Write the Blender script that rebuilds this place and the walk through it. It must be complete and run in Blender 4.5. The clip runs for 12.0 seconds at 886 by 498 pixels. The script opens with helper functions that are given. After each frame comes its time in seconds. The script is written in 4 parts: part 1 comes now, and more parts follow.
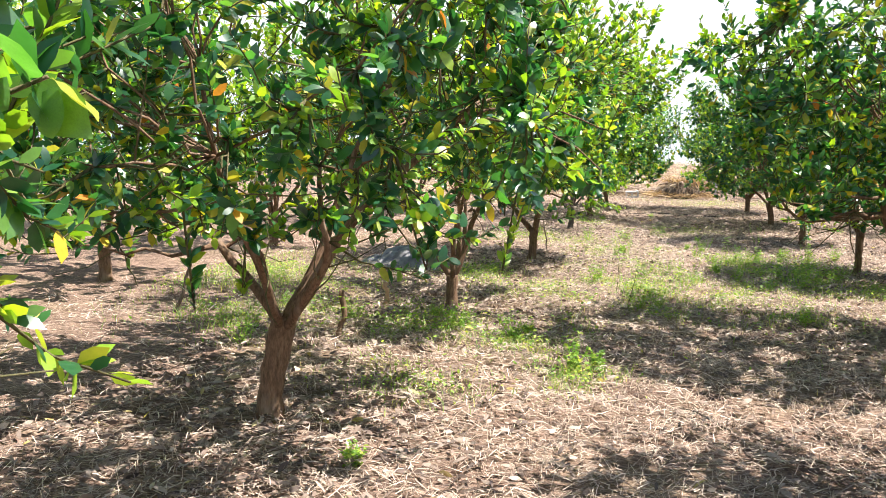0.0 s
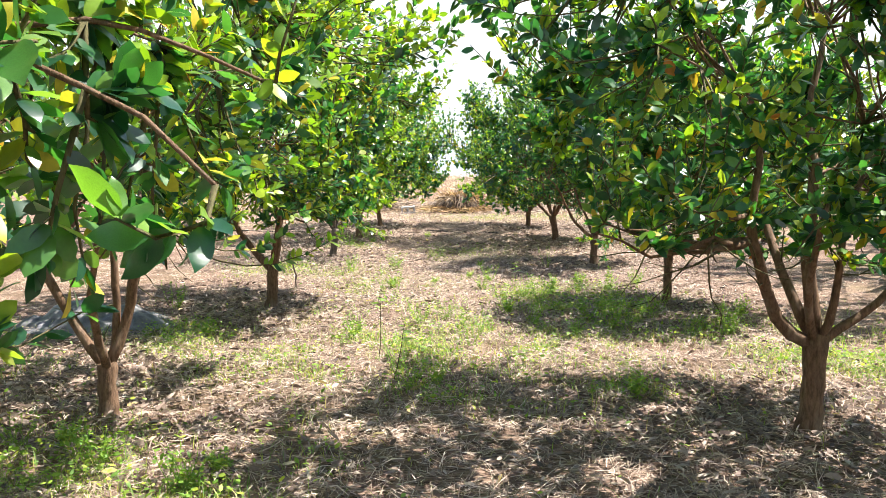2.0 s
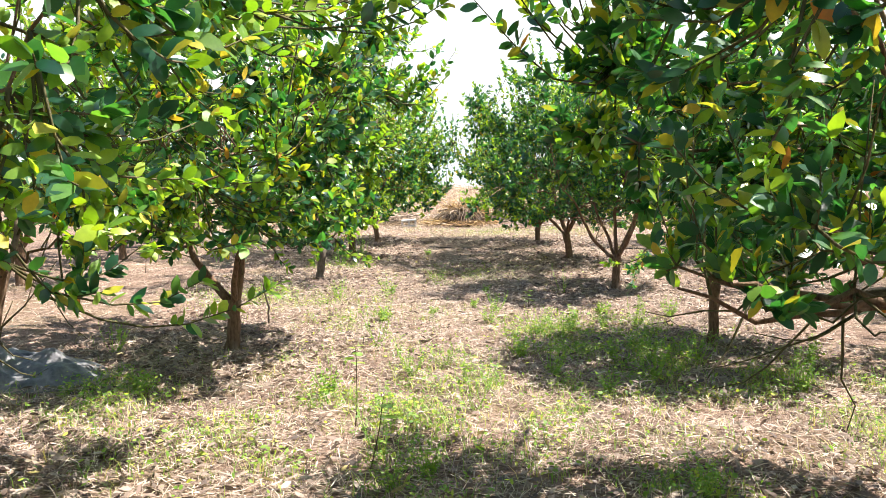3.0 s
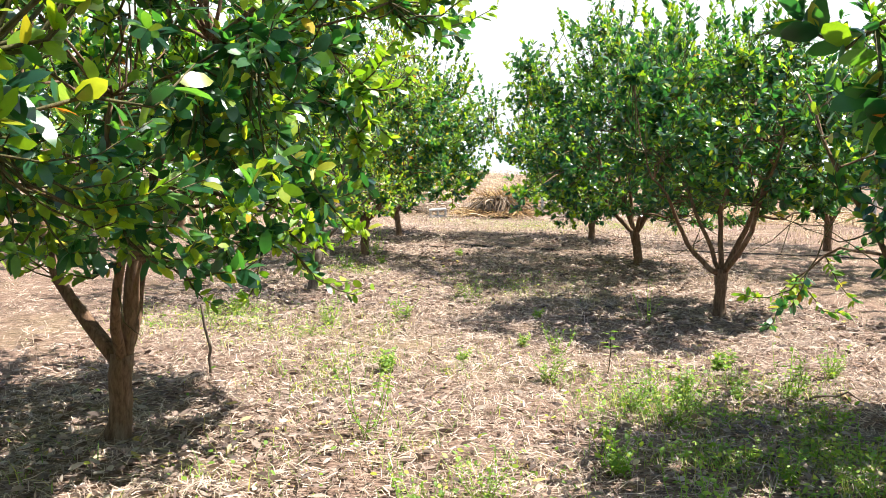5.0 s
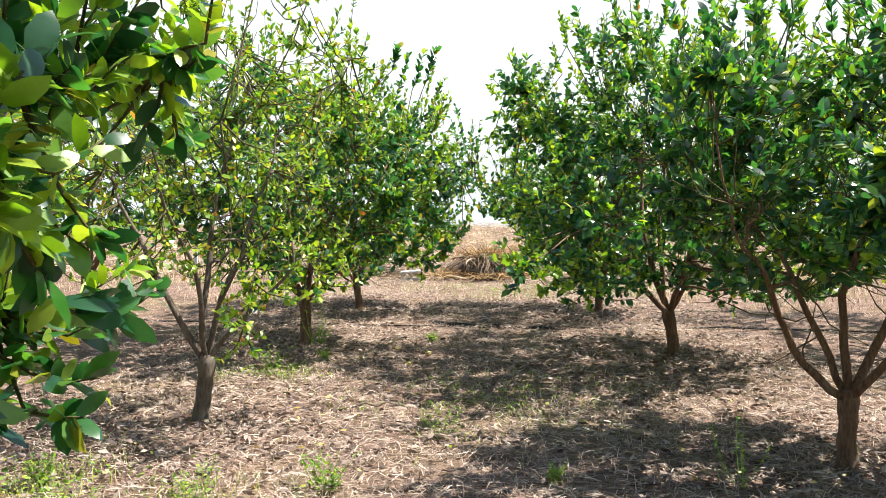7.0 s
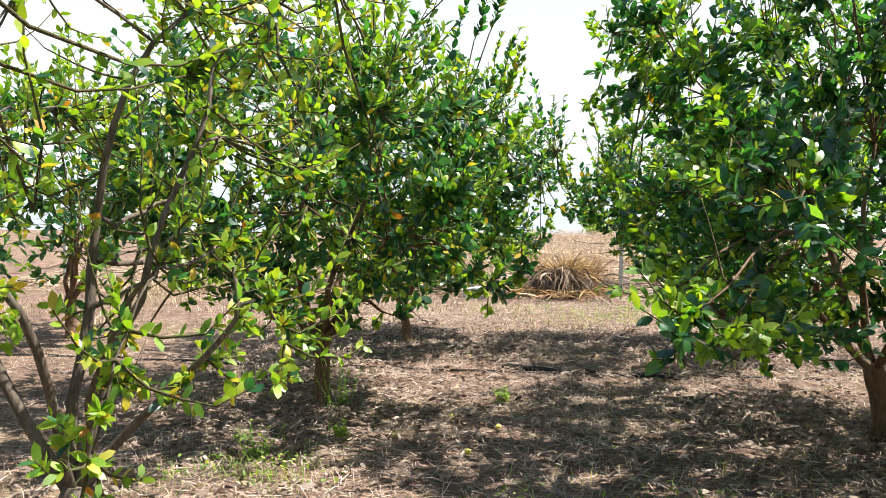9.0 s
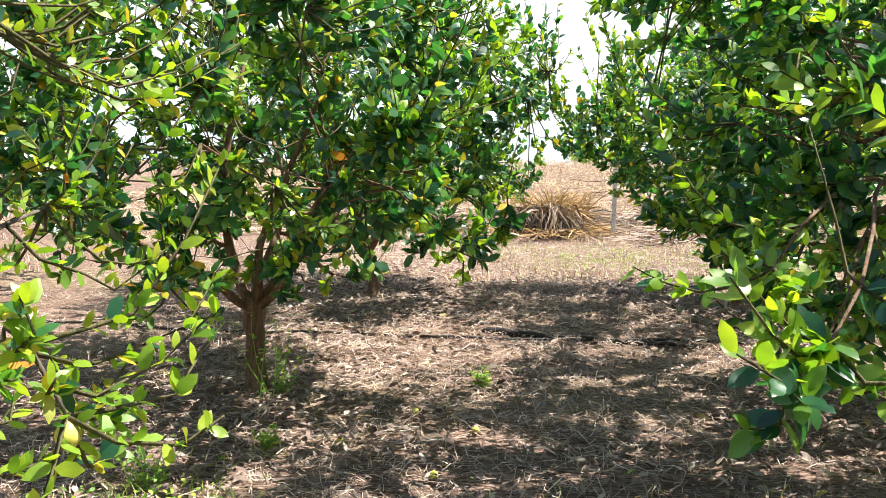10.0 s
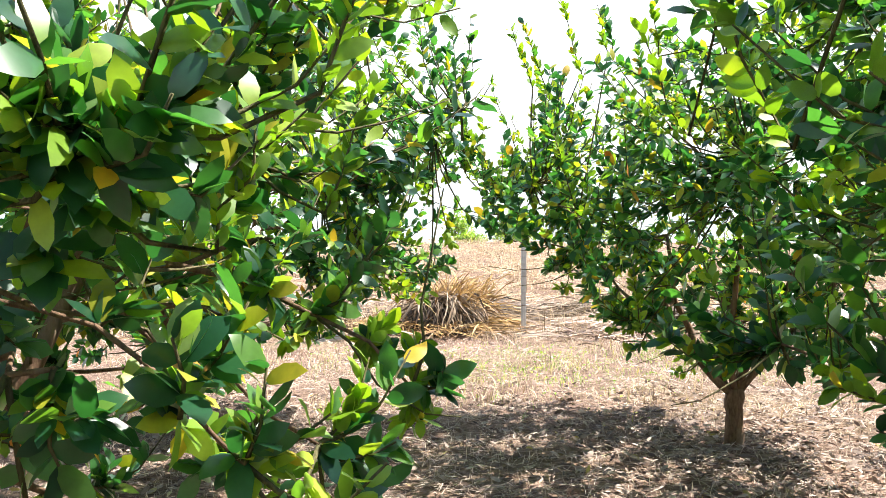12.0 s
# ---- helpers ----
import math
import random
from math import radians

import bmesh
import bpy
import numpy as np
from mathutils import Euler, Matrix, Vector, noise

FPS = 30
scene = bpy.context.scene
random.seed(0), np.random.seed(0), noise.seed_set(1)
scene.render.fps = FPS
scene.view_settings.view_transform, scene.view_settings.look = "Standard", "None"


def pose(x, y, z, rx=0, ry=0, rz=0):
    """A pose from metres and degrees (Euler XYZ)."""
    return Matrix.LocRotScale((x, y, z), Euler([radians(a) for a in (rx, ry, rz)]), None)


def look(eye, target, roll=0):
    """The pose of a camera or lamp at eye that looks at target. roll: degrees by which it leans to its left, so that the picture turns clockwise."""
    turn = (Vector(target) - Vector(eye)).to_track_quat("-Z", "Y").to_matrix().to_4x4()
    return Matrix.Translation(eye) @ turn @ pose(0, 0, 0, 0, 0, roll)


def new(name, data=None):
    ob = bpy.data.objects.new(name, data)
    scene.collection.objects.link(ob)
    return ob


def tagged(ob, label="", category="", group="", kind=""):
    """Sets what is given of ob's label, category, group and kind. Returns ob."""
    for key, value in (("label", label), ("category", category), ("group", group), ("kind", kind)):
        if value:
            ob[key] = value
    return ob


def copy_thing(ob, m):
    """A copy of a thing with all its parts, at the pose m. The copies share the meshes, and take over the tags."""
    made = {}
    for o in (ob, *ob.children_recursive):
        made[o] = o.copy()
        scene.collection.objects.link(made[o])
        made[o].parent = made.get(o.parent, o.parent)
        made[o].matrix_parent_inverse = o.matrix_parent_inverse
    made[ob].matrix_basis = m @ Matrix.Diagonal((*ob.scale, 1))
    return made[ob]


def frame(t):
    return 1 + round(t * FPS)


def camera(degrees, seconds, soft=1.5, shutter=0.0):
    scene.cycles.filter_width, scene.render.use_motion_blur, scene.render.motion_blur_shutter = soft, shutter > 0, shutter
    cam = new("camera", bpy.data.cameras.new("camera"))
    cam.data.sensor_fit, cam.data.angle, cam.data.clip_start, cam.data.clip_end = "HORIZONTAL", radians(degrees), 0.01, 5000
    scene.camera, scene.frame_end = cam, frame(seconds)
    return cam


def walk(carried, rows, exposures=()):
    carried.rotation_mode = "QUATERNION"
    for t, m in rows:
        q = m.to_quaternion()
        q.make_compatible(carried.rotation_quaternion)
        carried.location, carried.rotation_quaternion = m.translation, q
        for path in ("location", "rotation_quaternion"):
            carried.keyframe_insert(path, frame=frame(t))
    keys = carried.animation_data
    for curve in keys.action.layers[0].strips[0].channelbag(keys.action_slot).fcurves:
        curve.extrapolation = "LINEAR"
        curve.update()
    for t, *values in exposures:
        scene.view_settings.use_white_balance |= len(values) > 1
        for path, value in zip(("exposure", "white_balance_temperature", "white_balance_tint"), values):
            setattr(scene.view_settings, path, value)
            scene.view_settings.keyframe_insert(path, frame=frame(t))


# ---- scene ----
cam = camera(58.2, 12.0, 0.55)
METRES, EYE, TILT, LEAN, TURN = 16.7, 1.5, 0.0, 0.0, 16.5
ROWS = [
    (0.0, 0.0, 0.0, 0.0, 0.14, -7.31, -1.12),
    (0.5, 0.008, 0.0363, 0.0008, -8.7, -6.72, -1.33),
    (1.0, 0.0175, 0.074, -0.0003, -16.5, -6.47, -0.54),
    (1.5, 0.0325, 0.1171, -0.0014, -15.94, -6.19, -0.16),
    (2.0, 0.0468, 0.16, -0.004, -15.43, -6.03, -0.15),
    (2.5, 0.0614, 0.2017, -0.0032, -15.07, -5.1, 0.06),
    (4.5, 0.1066, 0.3723, -0.006, -14.39, -6.5, -1.06),
    (5.0, 0.1165, 0.4134, -0.0079, -12.68, -6.33, -1.11),
    (5.5, 0.1274, 0.4567, -0.0073, -12.84, -3.66, -0.95),
    (6.0, 0.1389, 0.497, -0.0072, -13.79, -3.47, -0.57),
    (6.5, 0.1521, 0.5389, -0.0053, -14.09, -3.07, -0.5),
    (8.5, 0.1928, 0.7015, -0.0055, -11.22, -1.86, -0.44),
    (9.0, 0.1993, 0.7398, -0.0072, -9.36, -2.1, -0.31),
    (9.5, 0.2088, 0.7768, -0.0065, -10.05, -5.9, 0.0),
    (10.0, 0.2189, 0.8165, -0.0032, -10.59, -7.29, -0.36),
    (10.5, 0.227, 0.8525, -0.0022, -14.37, -5.94, -0.53),
    (11.0, 0.2345, 0.8898, -0.0038, -14.27, -3.69, -0.64),
    (11.5, 0.2427, 0.9283, -0.0053, -15.0, -2.35, -0.45),
    (12.0, 0.2537, 0.9651, -0.0053, -19.2, -1.52, 0.03),
]
walk(cam, [(t, pose(0, 0, EYE, TILT, LEAN, TURN) @ pose(METRES * x, METRES * y, METRES * z, 90 + pitch, roll, yaw)) for t, x, y, z, yaw, pitch, roll in ROWS],
     [(0.0, 1.42), (2.5, 1.5), (4.5, 1.45), (5.5, 1.37), (6.5, 1.25), (8.5, 1.0), (9.5, 1.2), (10.5, 1.52), (11.0, 1.62), (12.0, 1.63)])

# ---- light ----
SUN_EL, SUN_AZ = 58.0, 78.0   # azimuth from +y towards +x
world = bpy.data.worlds.new("sky")
scene.world = world
world.use_nodes = True
wn = world.node_tree.nodes
sky = wn.new("ShaderNodeTexSky")
sky.sky_type, sky.sun_disc = "NISHITA", False
sky.sun_elevation, sky.sun_rotation = radians(SUN_EL), radians(SUN_AZ)
sky.air_density, sky.dust_density, sky.ozone_density = 1.05, 0.7, 1.0
wn["Background"].inputs["Strength"].default_value = 0.085
world.node_tree.links.new(sky.outputs[0], wn["Background"].inputs["Color"])
sun_data = bpy.data.lights.new("sun", "SUN")
sun_data.energy, sun_data.angle, sun_data.color = 5.0, radians(0.5), (1.0, 0.95, 0.88)
sun = new("sun", sun_data)
sun_way = Vector((math.cos(radians(SUN_EL)) * math.sin(radians(SUN_AZ)), math.cos(radians(SUN_EL)) * math.cos(radians(SUN_AZ)), math.sin(radians(SUN_EL))))
sun.matrix_world = look(sun_way * 40, (0, 0, 0))

# ---- materials ----


def material(name):
    m = bpy.data.materials.new(name)
    m.use_nodes = True
    return m, m.node_tree.nodes, m.node_tree.links, m.node_tree.nodes["Principled BSDF"]


def ramp(nodes, links, source, stops):
    r = nodes.new("ShaderNodeValToRGB")
    while len(r.color_ramp.elements) < len(stops):
        r.color_ramp.elements.new(0.5)
    for e, (at, c) in zip(r.color_ramp.elements, stops):
        e.position, e.color = at, (*c, 1)
    links.new(source, r.inputs[0])
    return r


def noise_tex(nodes, links, scale, detail=4, rough=0.6, stretch=None):
    c = nodes.new("ShaderNodeTexCoord")
    n = nodes.new("ShaderNodeTexNoise")
    n.inputs["Scale"].default_value, n.inputs["Detail"].default_value, n.inputs["Roughness"].default_value = scale, detail, rough
    if stretch:
        mp = nodes.new("ShaderNodeMapping")
        mp.inputs["Scale"].default_value = stretch
        links.new(c.outputs["Object"], mp.inputs[0])
        links.new(mp.outputs[0], n.inputs[0])
    else:
        links.new(c.outputs["Object"], n.inputs[0])
    return n.outputs["Fac"]


def mixed(nodes, links, kind, fac, a, b):
    m = nodes.new("ShaderNodeMix")
    m.data_type, m.blend_type = "RGBA", kind
    for sock, v in ((m.inputs[0], fac), (m.inputs[6], a), (m.inputs[7], b)):
        if isinstance(v, (int, float)):
            sock.default_value = v
        elif isinstance(v, tuple):
            sock.default_value = (*v, 1)
        else:
            links.new(v, sock)
    return m.outputs[2]


def bump(nodes, links, bsdf, height, strength, distance):
    b = nodes.new("ShaderNodeBump")
    b.inputs["Strength"].default_value, b.inputs["Distance"].default_value = strength, distance
    links.new(height, b.inputs["Height"])
    links.new(b.outputs[0], bsdf.inputs["Normal"])


def leaf_material(name, stops, through_gain, rough=0.31, single=False):
    """Leaf blade: glossy skin over a thin layer that lets light through."""
    m, n, l, p = material(name)
    rnd = n.new("ShaderNodeObjectInfo").outputs["Random"] if single else n.new("ShaderNodeNewGeometry").outputs["Random Per Island"]
    col = ramp(n, l, rnd, stops).outputs[0]
    mott = noise_tex(n, l, 45, 3)
    col = mixed(n, l, "MULTIPLY", 0.5, col, ramp(n, l, mott, [(0.3, (0.6, 0.65, 0.5)), (0.7, (1.1, 1.1, 1.1))]).outputs[0])
    l.new(col, p.inputs["Base Color"])
    p.inputs["Roughness"].default_value = rough
    p.inputs["Specular IOR Level"].default_value = 0.5
    t = n.new("ShaderNodeBsdfTranslucent")
    warm = mixed(n, l, "MULTIPLY", 1.0, col, through_gain)
    l.new(warm, t.inputs["Color"])
    add = n.new("ShaderNodeAddShader")
    l.new(p.outputs[0], add.inputs[0])
    l.new(t.outputs[0], add.inputs[1])
    l.new(add.outputs[0], n["Material Output"].inputs[0])
    return m


MATURE = [(0.0, (0.006, 0.031, 0.019)), (0.4, (0.012, 0.055, 0.025)), (0.72, (0.027, 0.092, 0.027)), (0.93, (0.072, 0.145, 0.026)), (1.0, (0.17, 0.18, 0.02))]
YOUNG = [(0.0, (0.062, 0.130, 0.010)), (0.6, (0.123, 0.210, 0.014)), (1.0, (0.213, 0.270, 0.020))]
YELLOW = [(0.0, (0.2, 0.22, 0.015)), (0.7, (0.36, 0.3, 0.015)), (0.93, (0.42, 0.26, 0.015)), (1.0, (0.42, 0.12, 0.015))]
GAIN_M, GAIN_Y = (1.85, 1.9, 0.55), (1.4, 1.4, 0.5)
LEAF = [leaf_material("leaf_mature", MATURE, GAIN_M), leaf_material("leaf_young", YOUNG, GAIN_Y, 0.42), leaf_material("leaf_yellow", YELLOW, (0.8, 0.8, 0.8), 0.5)]
LEAF_ONE = [leaf_material("single_leaf_mature", MATURE, GAIN_M, single=True), leaf_material("single_leaf_young", YOUNG, GAIN_Y, 0.42, single=True),
            leaf_material("single_leaf_yellow", YELLOW, (0.8, 0.8, 0.8), 0.5, single=True)]
WEED = leaf_material("weed_leaf", [(0.0, (0.062, 0.129, 0.012)), (0.6, (0.137, 0.222, 0.024)), (1.0, (0.272, 0.291, 0.037))], (1.3, 1.3, 1.0), 0.6)
GRASS = leaf_material("grass_blade", [(0.0, (0.064, 0.134, 0.019)), (0.5, (0.146, 0.218, 0.039)), (0.85, (0.273, 0.277, 0.062)), (1.0, (0.382, 0.302, 0.108))], (1.0, 1.0, 0.8), 0.6)


def bark_material(name, dark, light, grey):
    m, n, l, p = material(name)
    big = noise_tex(n, l, 7, 5, 0.65, (1, 1, 0.35))
    fine = noise_tex(n, l, 60, 5, 0.7, (1, 1, 0.25))
    c = ramp(n, l, fine, [(0.3, dark), (0.7, light)]).outputs[0]
    c = mixed(n, l, "MIX", ramp(n, l, big, [(0.52, (0, 0, 0)), (0.68, (0.7, 0.7, 0.7))]).outputs[0], c, grey)
    l.new(c, p.inputs["Base Color"])
    p.inputs["Roughness"].default_value = 0.85
    p.inputs["Specular IOR Level"].default_value = 0.2
    bump(n, l, p, fine, 0.7, 0.012)
    return m


BARK = bark_material("citrus_bark", (0.075, 0.043, 0.027), (0.25, 0.155, 0.098), (0.31, 0.235, 0.175))
BARK_GREY = bark_material("grey_bark", (0.07, 0.055, 0.042), (0.2, 0.16, 0.125), (0.27, 0.24, 0.2))
TWIG = bark_material("twig_bark", (0.05, 0.05, 0.022), (0.15, 0.13, 0.06), (0.2, 0.15, 0.1))
DEADWOOD = bark_material("dead_wood", (0.08, 0.06, 0.045), (0.22, 0.17, 0.13), (0.33, 0.3, 0.26))


def dry_material(name, stops, gain=0.25, rough=0.75):
    m, n, l, p = material(name)
    col = ramp(n, l, n.new("ShaderNodeNewGeometry").outputs["Random Per Island"], stops).outputs[0]
    fib = noise_tex(n, l, 90, 3)
    col = mixed(n, l, "MULTIPLY", 0.6, col, ramp(n, l, fib, [(0.3, (0.65, 0.6, 0.55)), (0.7, (1.1, 1.1, 1.1))]).outputs[0])
    l.new(col, p.inputs["Base Color"])
    p.inputs["Roughness"].default_value = rough
    t = n.new("ShaderNodeBsdfTranslucent")
    l.new(mixed(n, l, "MULTIPLY", 1.0, col, (gain, gain, gain)), t.inputs["Color"])
    add = n.new("ShaderNodeAddShader")
    l.new(p.outputs[0], add.inputs[0])
    l.new(t.outputs[0], add.inputs[1])
    l.new(add.outputs[0], n["Material Output"].inputs[0])
    return m


STRAW = dry_material("dry_straw", [(0.0, (0.135, 0.10, 0.079)), (0.2, (0.265, 0.200, 0.158)), (0.5, (0.425, 0.330, 0.262)), (0.82, (0.57, 0.458, 0.368)), (1.0, (0.73, 0.62, 0.52))])
LITTER = dry_material("dead_leaf", [(0.0, (0.063, 0.043, 0.036)), (0.4, (0.180, 0.126, 0.100)), (0.8, (0.32, 0.25, 0.205)), (0.97, (0.46, 0.39, 0.33)), (1.0, (0.405, 0.320, 0.063))])
CANE = dry_material("dry_cane", [(0.0, (0.160, 0.090, 0.038)), (0.4, (0.305, 0.187, 0.069)), (0.8, (0.436, 0.291, 0.106)), (1.0, (0.508, 0.360, 0.157))])
CANE_OLD = dry_material("weathered_cane", [(0.0, (0.06, 0.043, 0.03)), (0.5, (0.19, 0.138, 0.09)), (0.85, (0.29, 0.215, 0.14)), (1.0, (0.38, 0.3, 0.21))])

FIELD_STRAW = dry_material("field_straw", [(0.0, (0.16, 0.11, 0.07)), (0.3, (0.33, 0.24, 0.15)), (0.7, (0.52, 0.41, 0.26)), (1.0, (0.7, 0.59, 0.42))])
CANE_DARK = dry_material("dark_cane", [(0.0, (0.035, 0.028, 0.022)), (1.0, (0.09, 0.07, 0.052))], 0.05)


def ground_material():
    m, n, l, p = material("straw_strewn_soil")
    patch = noise_tex(n, l, 0.5, 5, 0.6)
    mid = noise_tex(n, l, 6, 6, 0.7)
    layers = []
    for turn, sc in ((25, 34), (80, 30), (140, 38), (-20, 70)):
        co = n.new("ShaderNodeTexCoord")
        mp = n.new("ShaderNodeMapping")
        mp.inputs["Rotation"].default_value, mp.inputs["Scale"].default_value = (0, 0, radians(turn)), (1, 7, 1)
        tx = n.new("ShaderNodeTexNoise")
        tx.inputs["Scale"].default_value, tx.inputs["Detail"].default_value, tx.inputs["Distortion"].default_value = sc / 2.5, 3, 0.35
        l.new(co.outputs["Object"], mp.inputs[0])
        l.new(mp.outputs[0], tx.inputs[0])
        layers.append(tx.outputs["Fac"])
    fib = layers[0]
    for more in layers[1:]:
        fib = mixed(n, l, "LIGHTEN", 1.0, fib, more)
    c = ramp(n, l, fib, [(0.46, (0.058, 0.041, 0.033)), (0.55, (0.18, 0.131, 0.104)), (0.64, (0.36, 0.268, 0.213)), (0.76, (0.53, 0.415, 0.335))]).outputs[0]
    c = mixed(n, l, "MULTIPLY", 0.7, c, ramp(n, l, mid, [(0.3, (0.6, 0.52, 0.48)), (0.55, (1.08, 1.0, 0.96))]).outputs[0])
    c = mixed(n, l, "MIX", ramp(n, l, patch, [(0.5, (0, 0, 0)), (0.72, (0.35, 0.35, 0.35))]).outputs[0], c, (0.3, 0.27, 0.12))
    clods = noise_tex(n, l, 1.7, 5, 0.7)
    c = mixed(n, l, "MULTIPLY", 0.8, c, ramp(n, l, clods, [(0.36, (0.66, 0.61, 0.6)), (0.58, (1.08, 1.05, 1.02))]).outputs[0])
    l.new(c, p.inputs["Base Color"])
    p.inputs["Roughness"].default_value = 0.95
    p.inputs["Specular IOR Level"].default_value = 0.1
    bump(n, l, p, fib, 0.9, 0.03)
    return m


GROUND = ground_material()


def plain_material(name, a, b, scale, rough, bumped=0.3, depth=0.004):
    m, n, l, p = material(name)
    f = noise_tex(n, l, scale, 6, 0.65)
    l.new(ramp(n, l, f, [(0.3, a), (0.7, b)]).outputs[0], p.inputs["Base Color"])
    p.inputs["Roughness"].default_value = rough
    bump(n, l, p, f, bumped, depth)
    return m


CONCRETE = plain_material("weathered_concrete", (0.38, 0.37, 0.35), (0.6, 0.59, 0.57), 14, 0.9)
HOSE = plain_material("black_hose", (0.012, 0.012, 0.013), (0.05, 0.045, 0.04), 20, 0.55)
SACK = plain_material("grey_plastic_sheet", (0.05, 0.048, 0.052), (0.27, 0.26, 0.27), 9, 0.5, 0.7, 0.02)
FRUIT = plain_material("lime_skin", (0.55, 0.5, 0.05), (0.72, 0.66, 0.16), 60, 0.4, 0.3, 0.001)
FRUIT_PALE = plain_material("pale_lime_skin", (0.7, 0.66, 0.35), (0.8, 0.76, 0.5), 40, 0.5, 0.3, 0.001)
CUT = plain_material("pruned_wood", (0.32, 0.2, 0.12), (0.5, 0.34, 0.2), 30, 0.8)

# ---- mesh helpers ----
rng = np.random.default_rng(7)


def unit(v):
    v = np.asarray(v, float)
    return v / np.maximum(np.linalg.norm(v, axis=-1, keepdims=True), 1e-9)


def mesh_of(name, verts, faces, mats, mat_index=None, smooth=True):
    """verts (n,3); faces: an (m,3) or (m,4) array, or a list of rows."""
    me = bpy.data.meshes.new(name)
    verts = np.asarray(verts, np.float32)
    if isinstance(faces, np.ndarray):
        k, cnt = faces.shape[1], len(faces)
        me.vertices.add(len(verts))
        me.vertices.foreach_set("co", verts.ravel())
        me.loops.add(cnt * k)
        me.loops.foreach_set("vertex_index", faces.astype(np.int32).ravel())
        me.polygons.add(cnt)
        me.polygons.foreach_set("loop_start", np.arange(0, cnt * k, k, dtype=np.int32))
        me.update(calc_edges=True)
    else:
        me.from_pydata(verts.tolist(), [], faces)
        cnt = len(faces)
    for m in (mats if isinstance(mats, (list, tuple)) else [mats]):
        me.materials.append(m)
    if mat_index is not None:
        me.polygons.foreach_set("material_index", np.asarray(mat_index, np.int32))
    if smooth:
        me.polygons.foreach_set("use_smooth", np.ones(cnt, bool))
    me.update()
    return me


def part(name, me, parent, label="", kind="", at=None):
    ob = new(name, me)
    ob.parent = parent
    if at is not None:
        ob.matrix_basis = at
    return tagged(ob, label, kind=kind)


def tube(points, radii, sides=7, wobble=0.0, seed=0):
    """Swept ring along points; both ends closed with a tip vertex."""
    pts, radii = np.asarray(points, float), np.asarray(radii, float)
    d = unit(np.gradient(pts, axis=0))
    ref = np.array((0.3, 0.9, 0.2)) if abs(d[0][1]) < 0.8 else np.array((1.0, 0.1, 0.2))
    u = unit(np.cross(d, ref))
    v = np.cross(d, u)
    a = np.linspace(0, 2 * np.pi, sides, endpoint=False)
    r = radii[:, None] * np.ones(sides)
    if wobble:
        r = r * (1 + wobble * np.random.default_rng(seed).normal(size=r.shape))
    ring = pts[:, None] + r[..., None] * (np.cos(a)[None, :, None] * u[:, None] + np.sin(a)[None, :, None] * v[:, None])
    verts = np.concatenate([ring.reshape(-1, 3), pts[:1], pts[-1:]])
    faces = []
    m = len(pts)
    for i in range(m - 1):
        for j in range(sides):
            k = (j + 1) % sides
            faces.append((i * sides + j, i * sides + k, (i + 1) * sides + k, (i + 1) * sides + j))
    for j in range(sides):
        k = (j + 1) % sides
        faces.append((m * sides, k, j))
        faces.append((m * sides + 1, (m - 1) * sides + j, (m - 1) * sides + k))
    return verts, faces


def joined(pieces):
    verts, faces, n = [], [], 0
    for v, f in pieces:
        verts.append(v)
        faces += [tuple(i + n for i in row) for row in f]
        n += len(v)
    return np.concatenate(verts), faces


def curve(a, b, lift, k, r, jitter=0.0):
    """A bowed line of k points from a to b."""
    t = np.linspace(0, 1, k)[:, None]
    p = np.asarray(a) * (1 - t) + np.asarray(b) * t + np.asarray(lift) * (4 * t * (1 - t))
    j = r.normal(size=p.shape) * jitter
    j[0] = j[-1] = 0
    return p + j


# a curved leaf blade along +x: six triangles, and a light one of four
BLADE = (np.array([(0, 0, 0), (0.14, 0.16, 0.05), (0.16, -0.17, -0.01), (0.44, 0.255, 0.06), (0.47, -0.25, 0.0), (0.77, 0.19, 0.03), (0.8, -0.17, -0.05), (1, 0.01, -0.1)], float),
         np.array([(0, 2, 1), (1, 2, 4), (1, 4, 3), (3, 4, 6), (3, 6, 5), (5, 6, 7)]))
BLADE_LIGHT = (np.array([(0, 0, 0), (0.25, 0.2, 0.03), (0.3, -0.22, 0.03), (0.7, 0.22, 0.0), (0.66, -0.2, 0.0), (1, 0, -0.08)], float),
               np.array([(0, 2, 1), (1, 2, 4), (1, 4, 3), (3, 4, 5)]))


def fine_blade():
    """An oval blade with a grooved midrib, a drooping tip and a short stalk."""
    v, f = [], []
    for i, (x, w) in enumerate(((0.0, 0.012), (0.1, 0.014), (0.16, 0.13), (0.3, 0.22), (0.48, 0.26), (0.66, 0.24), (0.82, 0.16), (0.93, 0.07), (1.0, 0.006))):
        z = -0.14 * x * x + 0.03 * math.sin(x * 9)
        v += [(x, w, z + 0.22 * w), (x, 0, z), (x, -w, z + 0.2 * w)]
        if i:
            a = 3 * i
            f += [(a - 3, a - 2, a + 1, a), (a - 2, a - 1, a + 2, a + 1)]
    return np.array(v), np.array(f)


